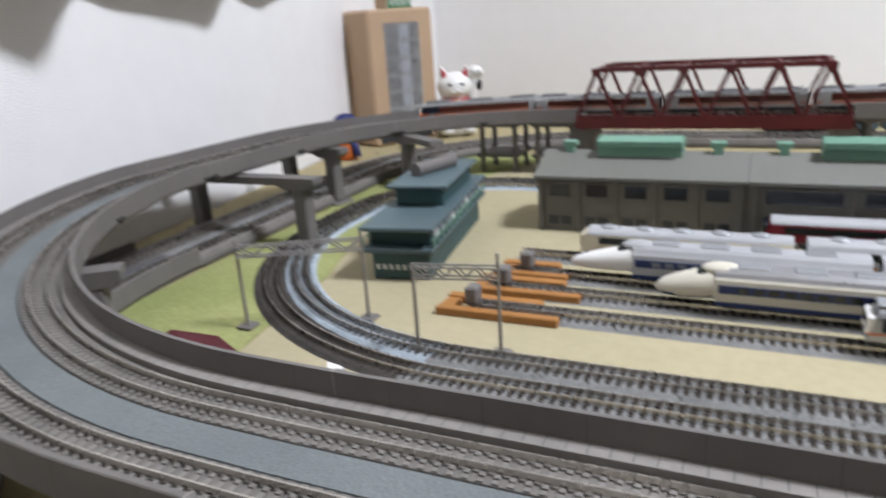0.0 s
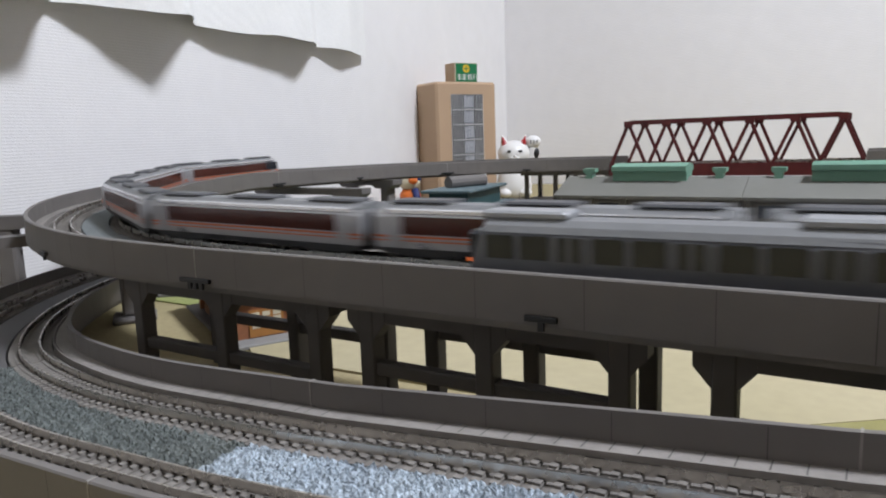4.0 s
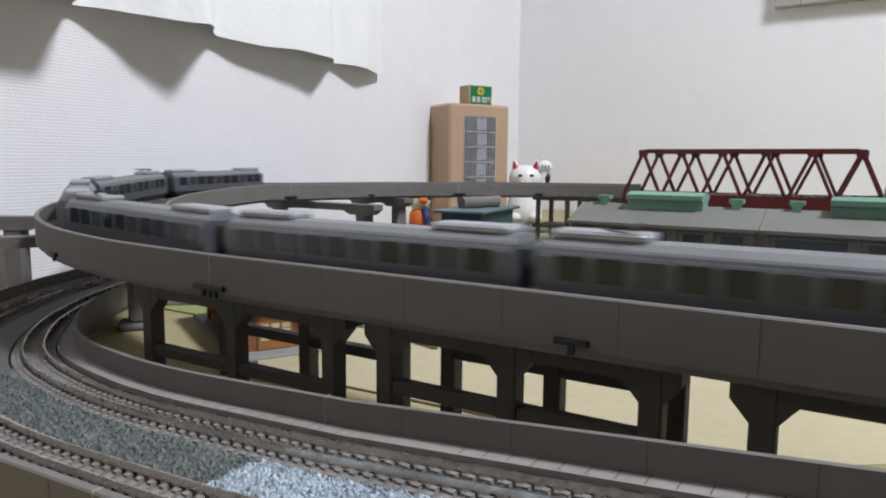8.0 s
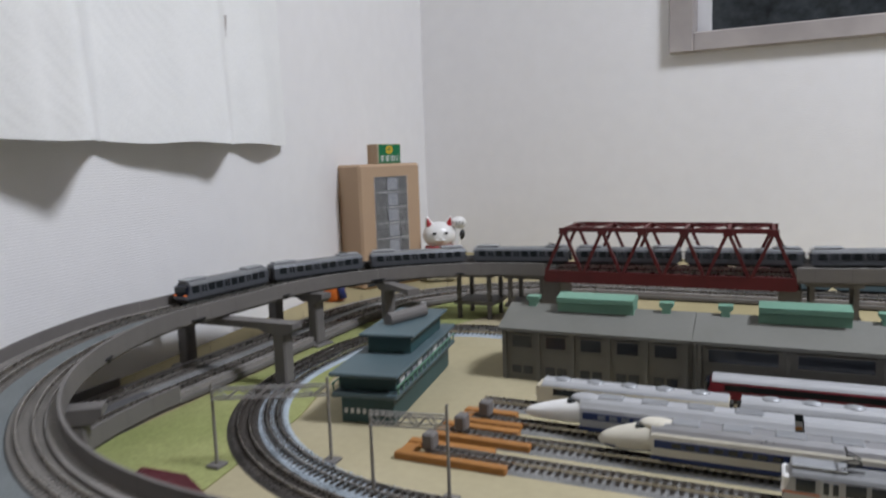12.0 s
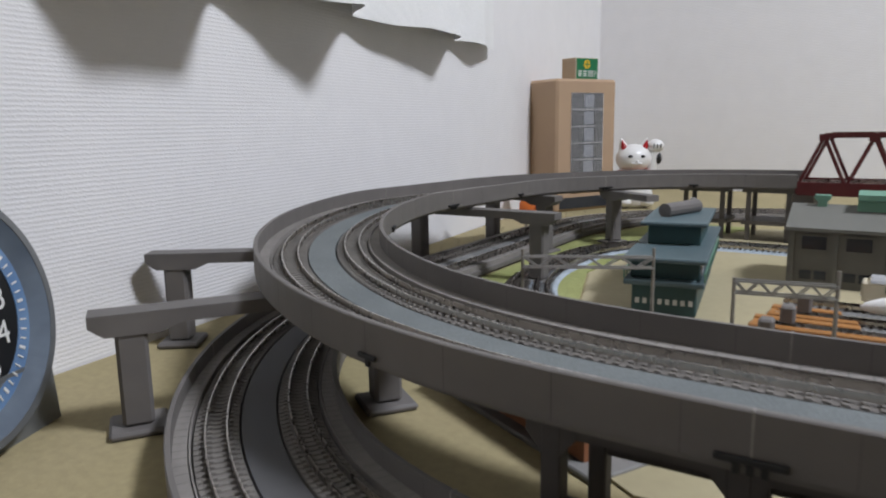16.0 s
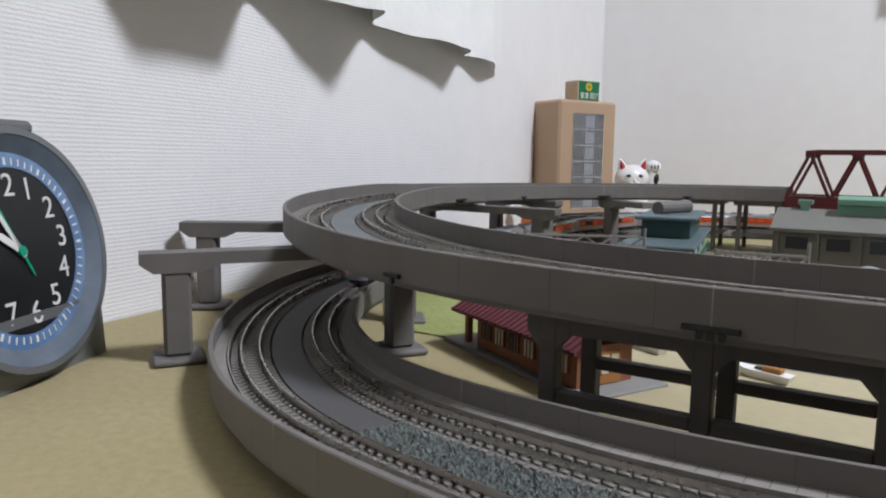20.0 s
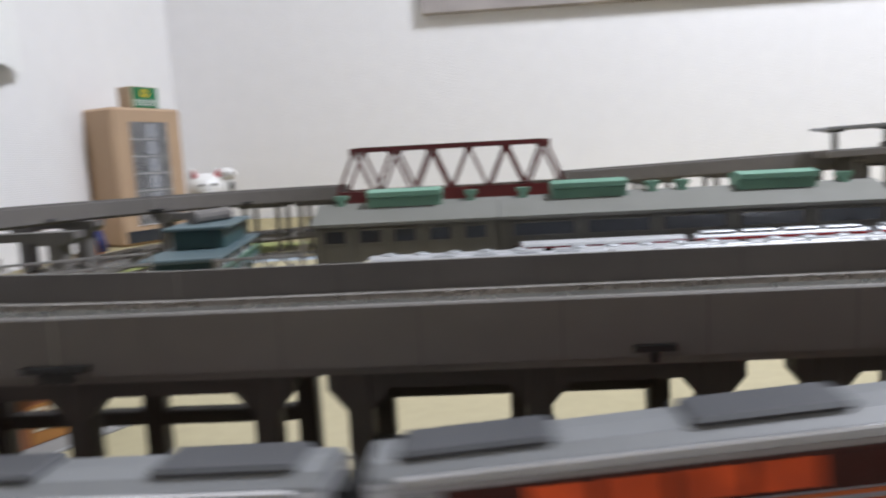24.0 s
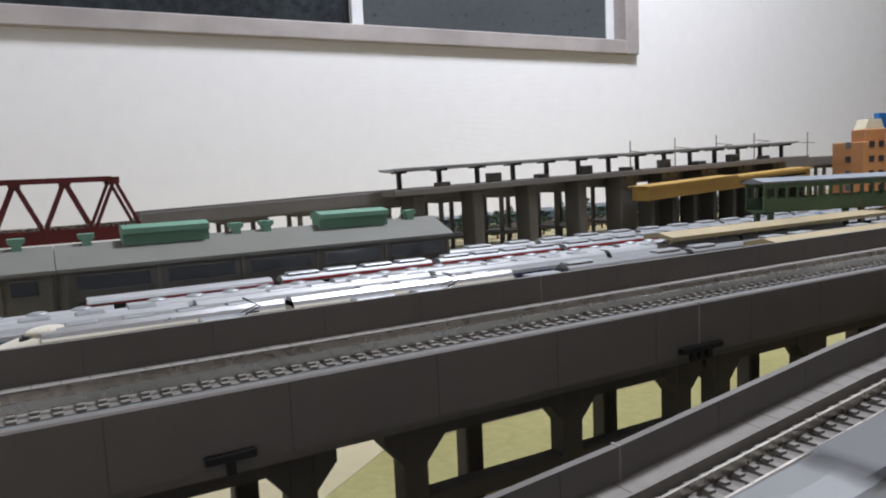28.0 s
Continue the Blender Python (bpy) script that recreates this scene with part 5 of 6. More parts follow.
# ---- trains ----
def car(label, side, roof, stripe=None, gear=None, length=1.36, nose=0, windows="many", win=None, roof_gear=2, group="train cars", dim=None, height=0.235, cab=None, running=False, domes=False, face=None):
    """One model carriage along x, rail top at z = 0. nose: -1 or 1 puts a cab at that end; returns the thing."""
    c = thing("train_car", label, "train car", group)
    h, w, L = height, 0.092, length / 2 - 0.02
    z0 = 0.055
    sect = [(-w, z0), (-w, h - 0.055), (-w + 0.012, h - 0.03)]
    prof = sect + [(-p[0], p[1]) for p in reversed(sect)]
    x0, x1 = -L, L
    bm = BM()
    prism(bm, prof, "x", x0, x1)
    if nose:
        e = x1 if nose > 0 else x0
        for v in bm.verts:
            if abs(v.co.x - e) < 1e-4 and v.co.z > 0.13:
                v.co.x -= nose * 0.035
                v.co.y *= 0.93
    part("body", bm, side, c)
    bm = BM()
    rp = [(-w + 0.006, h - 0.042), (-w + 0.018, h - 0.022), (-w * 0.55, h - 0.004), (0, h), (w * 0.55, h - 0.004), (w - 0.018, h - 0.022), (w - 0.006, h - 0.042)]
    prism(bm, rp, "x", x0 + (0.045 if nose < 0 else 0.004), x1 - (0.045 if nose > 0 else 0.004))
    part("roof", bm, roof, c)
    win = win or M_GLASSD
    for sy in (-1, 1):
        y = sy * w
        a, b = (y - 0.0025, y + 0.0025)
        if windows == "band":
            bm = BM()
            box(bm, x0 + 0.13, a, 0.125, x1 - 0.13, b, 0.175)
            part("window_band", bm, win, c)
        elif windows == "lit":
            bm = BM()
            box(bm, x0 + 0.06, a, 0.112, x1 - 0.06, b, 0.184)
            band = part("window_band", bm, M_BROWNW, c)
            n = 9
            st = (x1 - x0 - 0.26) / n
            for i in range(n):
                bm = BM()
                box(bm, x0 + 0.13 + st * i + 0.008, y - 0.004, 0.12, x0 + 0.13 + st * (i + 1) - 0.008, y + 0.004, 0.176)
                part("window", bm, win if dim is None or (i * 7 + dim) % 5 else M_BROWNW, band)
            for u in (x0 + 0.09, x1 - 0.09):
                bm = BM()
                box(bm, u - 0.03, y - 0.0035, 0.06, u + 0.03, y + 0.0035, 0.185)
                part("door", bm, side, c)
        else:
            n = 10
            st = (x1 - x0 - 0.1) / n
            for i in range(n):
                door = i % 3 == 1
                bm = BM()
                u = x0 + 0.05 + st * i
                box(bm, u + 0.011, a, 0.075 if door else 0.112, u + st - 0.011, b, 0.186)
                part("door" if door else "window", bm, win if not door else side, c)
                if door:
                    for q in (0.02, st / 2 + 0.006):
                        bm = BM()
                        box(bm, u + q + 0.004, sy * (w + 0.003) - 0.0015, 0.112, u + q + st / 2 - 0.026, sy * (w + 0.003) + 0.0015, 0.184)
                        part("door_window", bm, win, c)
        if stripe:
            for m_, za, zb in stripe:
                bm = BM()
                box(bm, x0 + 0.002, y - 0.0018, za, x1 - 0.002, y + 0.0018, zb)
                part("stripe", bm, m_, c)
    bm = BM()
    box(bm, x0 + 0.02, -w + 0.012, 0.03, x1 - 0.02, w - 0.012, z0)
    part("underframe", bm, M_UNDER, c)
    for u in (-L * 0.68, L * 0.68):
        bm = BM()
        box(bm, u - 0.13, -0.075, 0.012, u + 0.13, 0.075, 0.045, bevel=0.008)
        bg = part("bogie", bm, M_UNDER, c)
        for du in (-0.075, 0.075):
            bm = BM()
            cyl(bm, (u + du, -0.052, 0.021), (u + du, 0.052, 0.021), 0.021, 12)
            part("wheelset", bm, M_RAIL, bg)
    for e, sg in ((x0, -1), (x1, 1)):
        if sg != nose:
            bm = BM()
            box(bm, e if sg > 0 else e - 0.022, -0.04, 0.06, e + 0.022 if sg > 0 else e, 0.04, 0.19, bevel=0.004)
            part("gangway", bm, M_UNDER, c)
    for k in range(3):
        bm = BM()
        box(bm, -0.28 + k * 0.2, -0.08, 0.02, -0.14 + k * 0.2, 0.08, 0.05, bevel=0.006)
        part("equipment_box", bm, M_UNDER, c)
    for k in range(roof_gear):
        u = (-0.35 + 0.7 * k / max(1, roof_gear - 1)) * length if roof_gear > 1 else 0
        bm = BM()
        if domes:
            ball(bm, (u, 0, h - 0.004), 0.06, (1.1, 0.8, 0.4), n=12)
            part("roof_dome", bm, M_ROOFS, c)
            continue
        box(bm, u - 0.13, -0.055, h - 0.006, u + 0.13, 0.055, h + (0.012 if gear else 0.022), bevel=0.008)
        part("air_conditioner", bm, gear or M_ROOFS, c)
    if nose and cab:
        express_front(c, x1 if nose > 0 else x0, nose, w, h)
    elif nose:
        e = x1 if nose > 0 else x0
        bm = BM()
        box(bm, e - nose * 0.04, -0.082, 0.085, e + nose * 0.004, 0.082, 0.195, bevel=0.012)
        front = part("cab_front", bm, face or M_FRONT, c, "white cab front" if face else "glossy black cab front")
        bm = BM()
        box(bm, e - nose * 0.01, -0.07, 0.135, e + nose * 0.007, 0.07, 0.185, bevel=0.004)
        part("windscreen", bm, M_GLASSD, front)
        for sy in (-0.06, 0.06):
            bm = BM()
            box(bm, e - 0.008, sy - 0.014, 0.092, e + 0.008, sy + 0.014, 0.104)
            part("headlight", bm, M_HEAD if running else M_WHITE, c)
    for p in c.children_recursive:
        p.data.transform(Matrix.Diagonal((1.0, 0.97, 0.88, 1.0)))
    return c


def express_front(c, e, nose, w, h):
    """A rounded cab: silver chin with an orange belt, black windscreen band, lamps that glow."""
    def shell(name, z0, z1, grow, m, lean=0.0, label=""):
        bm = BM()
        pts = []
        for k in range(9):
            an = math.pi * (k / 8 - 0.5)
            pts.append((e + nose * (0.05 * math.cos(an) - 0.015 + grow), (w + grow) * math.sin(an) * (0.97 if abs(k - 4) == 4 else 1.0)))
        lo = [bm.verts.new((x, y, z0)) for x, y in pts]
        hi = [bm.verts.new((x - nose * lean, y * 0.97, z1)) for x, y in pts]
        for k in range(8):
            bm.faces.new((lo[k], lo[k + 1], hi[k + 1], hi[k]))
        bm.faces.new(hi)
        bm.faces.new(lo[::-1])
        bmesh.ops.recalc_face_normals(bm, faces=bm.faces[:])
        return part(name, bm, m, c, label)
    shell("chin", 0.04, 0.12, 0.0, M_SILVER)
    shell("skirt", 0.012, 0.05, -0.006, M_UNDER)
    shell("belt", 0.092, 0.112, 0.003, M_ORANGE, 0.0, "orange belt")
    shell("windscreen", 0.12, 0.19, 0.0, M_GLASSD, 0.02)
    shell("brow", 0.19, 0.218, -0.016, M_SILVER, 0.02)
    for sy in (-0.055, 0.055):
        bm = BM()
        box(bm, e + nose * 0.012, sy - 0.017, 0.094, e + nose * 0.03, sy + 0.017, 0.11, bevel=0.003)
        part("headlight", bm, M_HEAD, c)
    bm = BM()
    box(bm, e + nose * 0.02, -0.018, 0.128, e + nose * 0.034, 0.018, 0.15, bevel=0.003)
    part("train_sign", bm, M_SIGNL, c)
    bm = BM()
    box(bm, e - nose * 0.01, -0.03, 0.194, e + nose * 0.004, 0.03, 0.206, bevel=0.002)
    part("destination_light", bm, M_HEAD, c)


def pantograph(c, u, h, lift=0.08):
    bm = BM()
    for sy in (-0.045, 0.045):
        bar(bm, (u - 0.06, sy, h + 0.008), (u + 0.06, sy, h + 0.008), 0.008, 0.008)
        bar(bm, (u - 0.05, sy, h + 0.01), (u + 0.05, sy * 0.6, h + 0.01 + lift * 0.5), 0.005, 0.005)
        bar(bm, (u + 0.05, sy * 0.6, h + 0.01 + lift * 0.5), (u - 0.02, sy * 0.6, h + 0.01 + lift), 0.005, 0.005)
    bar(bm, (u - 0.02, -0.06, h + 0.012 + lift), (u - 0.02, 0.06, h + 0.012 + lift), 0.012, 0.006)
    part("pantograph", bm, M_UNDER, c)


def shinkansen(x, y, kind, n):
    """A bullet train in the yard: round nose car and plain cars."""
    side, band = (M_IVORY, M_NAVY) if kind == 0 else (M_TRAINW, M_NAVY)
    L, h, w = 1.62, 0.265, 0.105
    for i in range(n):
        c = thing("bullet_train_car", "ivory bullet train car with a navy window band and round nose" if i == 0 and kind == 0 else
                  ("white bullet train car with a blue band and pointed nose" if i == 0 else "silver-roofed bullet train car with a navy band"), "train car", "parked bullet train", m=at(x + i * (L + 0.05), y, 0.064))
        x0 = 0.34 if i == 0 else 0.0
        prof = [(-w, 0.04), (-w - 0.004, 0.12), (-w + 0.006, 0.2), (-w + 0.03, 0.235), (w - 0.03, 0.235), (w - 0.006, 0.2), (w + 0.004, 0.12), (w, 0.04)]
        bm = BM()
        prism(bm, prof, "x", x0, L)
        part("body", bm, side, c)
        bm = BM()
        prism(bm, [(-w + 0.008, 0.2), (-w + 0.03, 0.24), (-0.05, h), (0.05, h), (w - 0.03, 0.24), (w - 0.008, 0.2)], "x", x0, L)
        part("roof", bm, M_SILVER if kind == 0 else M_TRAINW, c)
        for sy in (-1, 1):
            bm = BM()
            box(bm, x0 + 0.02, sy * (w + 0.003) - 0.003, 0.118, L, sy * (w + 0.003) + 0.003, 0.172)
            part("stripe", bm, band, c)
            bm = BM()
            box(bm, x0, sy * w - 0.004, 0.035, L, sy * w + 0.004, 0.06)
            part("skirt", bm, band, c)
            for k in range(14):
                bm = BM()
                u = x0 + 0.12 + k * (L - x0 - 0.2) / 14
                box(bm, u, sy * (w + 0.005) - 0.0025, 0.128, u + 0.05, sy * (w + 0.005) + 0.0025, 0.162)
                part("window", bm, M_GLASSD if kind == 0 else M_WINGREY, c)
        if i == 0:
            bm = BM()
            nseg, long = 14, (0.34 if kind == 0 else 0.42)
            rings = []
            for k in range(nseg + 1):
                t = k / nseg
                f = math.sqrt(max(0.0, 1 - (1 - t) ** 2)) if kind == 0 else t ** 0.45
                zc = 0.085 + 0.06 * t
                ring = []
                for a in range(18):
                    an = 6.28319 * a / 18
                    yy, zz = w * f * math.cos(an), zc + (0.235 - 0.04) / 2 * f * math.sin(an) * (1.0 if math.sin(an) < 0 else 1.08)
                    ring.append(bm.verts.new((x0 + 0.004 - long * (1 - t), yy, max(0.03, zz))))
                rings.append(ring)
            for a, b in zip(rings, rings[1:]):
                for k in range(18):
                    fc = bm.faces.new((a[k], a[(k + 1) % 18], b[(k + 1) % 18], b[k]))
                    fc.smooth = True
                    if kind == 0 and fc.calc_center_median().z < 0.07:
                        fc.material_index = 1
            part("nose", bm, [side if kind == 0 else M_WHITE, band], c)
            bm = BM()
            ball(bm, (x0 + 0.03, 0, 0.24), 0.07, (1.6, 1.0, 0.6))
            part("cab_hump", bm, side, c, "cream cab roof")
            bm = BM()
            box(bm, x0 - 0.1, -0.055, 0.2, x0 - 0.03, 0.055, 0.235, bevel=0.01)
            part("windscreen", bm, M_GLASSD, c)
        bm = BM()
        box(bm, x0 + 0.05, -0.085, 0.01, L - 0.03, 0.085, 0.045)
        part("underframe", bm, M_UNDER, c)
        for k in range(4):
            bm = BM()
            u = 0.45 + k * 0.28
            box(bm, u, -0.05, h - 0.008, u + 0.16, 0.05, h + 0.012, bevel=0.008)
            part("roof_unit", bm, M_ROOFS, c)
        for p in c.children_recursive:
            p.data.transform(Matrix.Diagonal((1.0, 0.97, 0.88, 1.0)))


shinkansen(4.33, -5.88, 0, 2)
shinkansen(3.83, -5.57, 1, 5)

# white railcar set with a tan front, red-striped set, silver commuter sets
RAILZ = 0.064


def parked(x, y, n, first, rest, pitch=1.39):
    for i in range(n):
        c = first() if i == 0 else rest()
        c.matrix_world = at(x + pitch * (i + 0.5), y, RAILZ)


parked(3.72, -5.2, 8,
       lambda: car("white railcar with a tan cab front", M_CREAM, M_TRAINW, None, nose=-1, windows="band", roof_gear=5, domes=True, face=M_CREAM, group="parked white train"),
       lambda: car("white railcar with many roof vents", M_TRAINW, M_TRAINW, [(M_OCHRE, 0.06, 0.085)], windows="band", roof_gear=5, domes=True, group="parked white train"))
parked(4.86, -4.72, 7,
       lambda: car("dark red driving car with a black window band", M_TRAINR, M_TRAINW, None, nose=-1, windows="band", roof_gear=0, group="parked red-striped train"),
       lambda: car("white carriage with red stripes and a dark window band", M_TRAINW, M_ROOFS, [(M_RED, 0.184, 0.205), (M_TRAINR, 0.056, 0.09)], windows="band", roof_gear=4, group="parked red-striped train"))
for i in range(2):
    c = car("silver commuter car with dark windows and an orange stripe", M_SILVER, M_ROOFG, [(M_ORANGE, 0.095, 0.104)], nose=1 if i == 1 else -1, roof_gear=2, group="parked silver train", length=1.26, face=M_WHITE)
    c.matrix_world = at((5.98, 7.26)[i], -6.2, RAILZ, 0.0)
    if i in (0, 1):
        pantograph(c, -0.3, 0.212)
for i in range(5):
    c = car("grey commuter car with black windows", M_COACHG, M_ROOFG, None, nose=-1 if i == 0 else 0, roof_gear=2, group="parked grey train")
    c.matrix_world = at(8.75 + 1.39 * i, -5.88, RAILZ)
for i in range(5):
    c = car("light blue carriage behind the shed line", M_BLUE if i == 4 else M_STEEL, M_ROOFS, [(M_BLUE, 0.07, 0.12)], windows="band", roof_gear=3, group="parked blue train")
    c.matrix_world = at(8.4 + 1.39 * i, -4.25, RAILZ)
for i in range(10):
    c = car("grey-green carriage parked on the far lower line", M_TEALR, M_ROOFG, None, windows="band", roof_gear=2, group="parked grey-green train", length=1.26)
    x, y, h, a = LOW(48.4 + 1.28 * i, 0.165)
    c.matrix_world = at(x, y, h + 0.066, math.degrees(a))
plain_track(Straight(8.0, 15.9, -4.25), 0, 7.9, M_GREYBAL, M_TIED, "siding_track", "straight siding track on grey ballast", 30)


# ---- station side ----
def platform():
    p = thing("elevated_platform", "long grey elevated station platform with a slim dark canopy", "platform", m=at(8.14, 0, 0.004, 0, 0, -1.4))
    x0, x1, y0, y1 = 0.0, 7.1, -3.05, -2.68
    base = 0.63
    bm = BM()
    box(bm, x0, y0, base + 0.13, x1 + 0.3, y1, base + 0.2, bevel=0.006)
    part("deck", bm, M_CONC, p)
    bm = BM()
    prism(bm, [(y0 - 0.02, 1.045), (y0 - 0.02, 1.07), ((y0 + y1) / 2, 1.055), (y1 + 0.02, 1.07), (y1 + 0.02, 1.045), ((y0 + y1) / 2, 1.025)], "x", x0, x1)
    part("canopy", bm, M_ROOFS, p)
    n = 14
    for i in range(n):
        x = x0 + 0.15 + i * (x1 - x0 - 0.3) / (n - 1)
        bm = BM()
        box(bm, x - 0.022, (y0 + y1) / 2 - 0.022, base + 0.2, x + 0.022, (y0 + y1) / 2 + 0.022, 1.03)
        part("post", bm, M_UNDER, p)
        bm = BM()
        box(bm, x - 0.02, y0 + 0.02, 1.01, x + 0.02, y1 - 0.02, 1.042)
        part("bracket", bm, M_UNDER, p)
    for i in range(9):
        x = x0 + 0.6 + i * 0.72
        bm = BM()
        box(bm, x, y0 + 0.08, base + 0.2, x + 0.16, y0 + 0.2, base + (0.31 if i % 2 else 0.25), bevel=0.005)
        part("bench" if i % 2 == 0 else "kiosk", bm, M_PIER, p)
    for i in range(9):
        x = x0 + 0.3 + i * 0.8
        bm = BM()
        # the shaded pier tone stands in for the dark under the deck
        g = 0.07 if i < 4 else 0.16
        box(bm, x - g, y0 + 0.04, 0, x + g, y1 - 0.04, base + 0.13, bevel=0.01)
        part("pillar", bm, M_PIER_SHADE, p)
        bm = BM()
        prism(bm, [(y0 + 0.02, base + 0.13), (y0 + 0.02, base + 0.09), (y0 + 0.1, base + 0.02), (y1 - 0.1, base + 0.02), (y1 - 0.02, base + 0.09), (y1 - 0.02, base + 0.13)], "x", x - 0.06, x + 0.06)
        part("pier_head", bm, M_PIER_SHADE, p)


platform()


def hedge(x0, x1, y, high, seed):
    """Dark model bushes: many small leaf clumps on short stems."""
    rnd = random.Random(seed)
    h = thing("hedge", "row of dark green model bushes under the viaduct", "hedge")
    x = x0
    while x < x1:
        r, top = rnd.uniform(0.12, 0.2), high * rnd.uniform(0.7, 1.1)
        bm = BM()
        cyl(bm, (x, y, 0), (x, y, top * 0.5), 0.02, 6, 0.012)
        part("stem", bm, M_WOOD, h)
        verts, faces = [], []
        for _ in range(260):
            a, u, k = rnd.uniform(0, 6.28), rnd.random() ** 0.5, rnd.uniform(0.12, 1.0)
            w = r * math.sin(math.pi * (0.15 + 0.8 * k)) * u
            c, s = Vector((x + w * math.cos(a), y + w * math.sin(a), top * k)), rnd.uniform(0.012, 0.028)
            i = len(verts)
            for _k in range(4):
                verts.append(tuple(c + Vector((rnd.uniform(-s, s), rnd.uniform(-s, s), rnd.uniform(-s, s)))))
            faces += [(i, i + 1, i + 2), (i, i + 2, i + 3), (i, i + 1, i + 3), (i + 1, i + 2, i + 3)]
        quick("foliage", verts, faces, M_TREE, h)
        x += rnd.uniform(0.2, 0.36)


hedge(8.5, 14.6, -1.45, 0.46, 5)
for i in range(4):
    m = mast(12.9 + i * 1.0, -1.75, 1.36 + 0.03 * i)
    b = BM()
    bar(b, (0, 0, 1.2 + 0.04 * i), (0.02, -0.3, 1.16 + 0.04 * i), 0.012, 0.012)
    bar(b, (0, 0, 1.12 + 0.04 * i), (0.02, -0.26, 1.16 + 0.04 * i), 0.01, 0.01)
    part("arm", b, M_POLE, m)
m = mast(16.3, -2.5, 1.4)
b = BM()
bar(b, (-0.2, 0, 1.22), (0.2, 0, 1.22), 0.012, 0.012)
part("arm", b, M_POLE, m)


def yellow_building():
    """Long low building on a dark base, following the rise of the platform."""
    y = thing("mustard_building", "long low mustard-yellow building beneath the platform", "building")
    y0, y1 = -3.4, -3.1

    def slab(name, x0, x1, lo, hi, grow, m):
        bm = BM()
        k = 0.045
        prism(bm, [(x0, lo + k * (x0 - 11.6)), (x1, lo + k * (x1 - 11.6)), (x1, hi + k * (x1 - 11.6)), (x0, hi + k * (x0 - 11.6))], "y", y0 - grow, y1 + grow)
        part(name, bm, m, y)
    slab("wall", 11.6, 15.0, 0.52, 0.69, 0.0, M_YELLOW)
    slab("roof", 11.56, 13.3, 0.69, 0.712, 0.04, M_YELLOW)
    slab("eave_board", 13.32, 15.02, 0.655, 0.675, 0.03, M_YELLOW)
    slab("window", 13.4, 14.9, 0.58, 0.615, 0.006, M_WINDARK)
    for i in range(9):
        x = 11.7 + i * 0.4
        bm = BM()
        box(bm, x - 0.03, y0 + 0.03, 0.012, x + 0.03, y1 - 0.03, 0.525 + 0.045 * (x - 11.6))
        part("post", bm, M_UNDER, y)


yellow_building()


def footbridge():
    f = thing("covered_footbridge", "green covered station footbridge with a slate roof", "footbridge", m=at(11.5, -5.05, 0, -20))
    L, w, z0, z1 = 3.4, 0.32, 0.44, 0.74
    bm = BM()
    prism(bm, [(-w / 2 - 0.03, z1 - 0.01), (-w / 2 - 0.03, z1 + 0.012), (0, z1 + 0.05), (w / 2 + 0.03, z1 + 0.012), (w / 2 + 0.03, z1 - 0.01)], "x", -0.04, L)
    part("roof", bm, M_SLATE, f)
    bm = BM()
    box(bm, 0, -w / 2, z0 - 0.02, L, w / 2, z0)
    part("floor", bm, M_FGREEN, f)
    for sy in (-w / 2, w / 2):
        bm = BM()
        box(bm, 0, sy - 0.008, z0, L, sy + 0.008, z0 + 0.13)
        part("side_panel", bm, M_FGREEN, f)
        for i in range(27):
            x = i * L / 26
            bm = BM()
            box(bm, x - 0.012, sy - 0.01, z0, x + 0.012, sy + 0.01, z1)
            part("post", bm, M_FGREEN, f)
        for i in range(13):
            bm = BM()
            bar(bm, (i * L / 13, sy, z0 + 0.02), ((i + 0.5) * L / 13, sy, z0 + 0.15), 0.02, 0.016)
            part("brace", bm, M_FGREEN, f)
        bm = BM()
        box(bm, 0, sy - 0.012, z1 - 0.06, L, sy + 0.012, z1 - 0.02)
        part("top_rail", bm, M_FGREEN, f)
    for x in (0.1, 1.2, 2.4, 3.3):
        for sy in (-0.12, 0.12):
            bm = BM()
            box(bm, x - 0.025, sy - 0.025, 0.012, x + 0.025, sy + 0.025, z0 - 0.02)
            part("leg", bm, M_FGREEN, f)


footbridge()
for i, (x, y) in enumerate(((9.42, -5.62), (9.5, -6.6))):
    p = thing("tan_platform", "yard platform with a pale tan canopy roof", "platform", "tan platforms", m=at(x, y, 0.012))
    L = 5.0
    bm = BM()
    box(bm, 0, -0.14, 0, L, 0.14, 0.09, bevel=0.006)
    part("deck", bm, M_PATH, p)
    bm = BM()
    prism(bm, [(-0.17, 0.315), (-0.17, 0.35), (0, 0.385), (0.17, 0.35), (0.17, 0.315), (0, 0.345)], "x", 0, L)
    part("canopy", bm, M_TANROOF, p)
    for k in range(9):
        bm = BM()
        u = 0.15 + k * (L - 0.3) / 8
        box(bm, u - 0.015, -0.015, 0.09, u + 0.015, 0.015, 0.36)
        part("post", bm, M_CREAM, p)


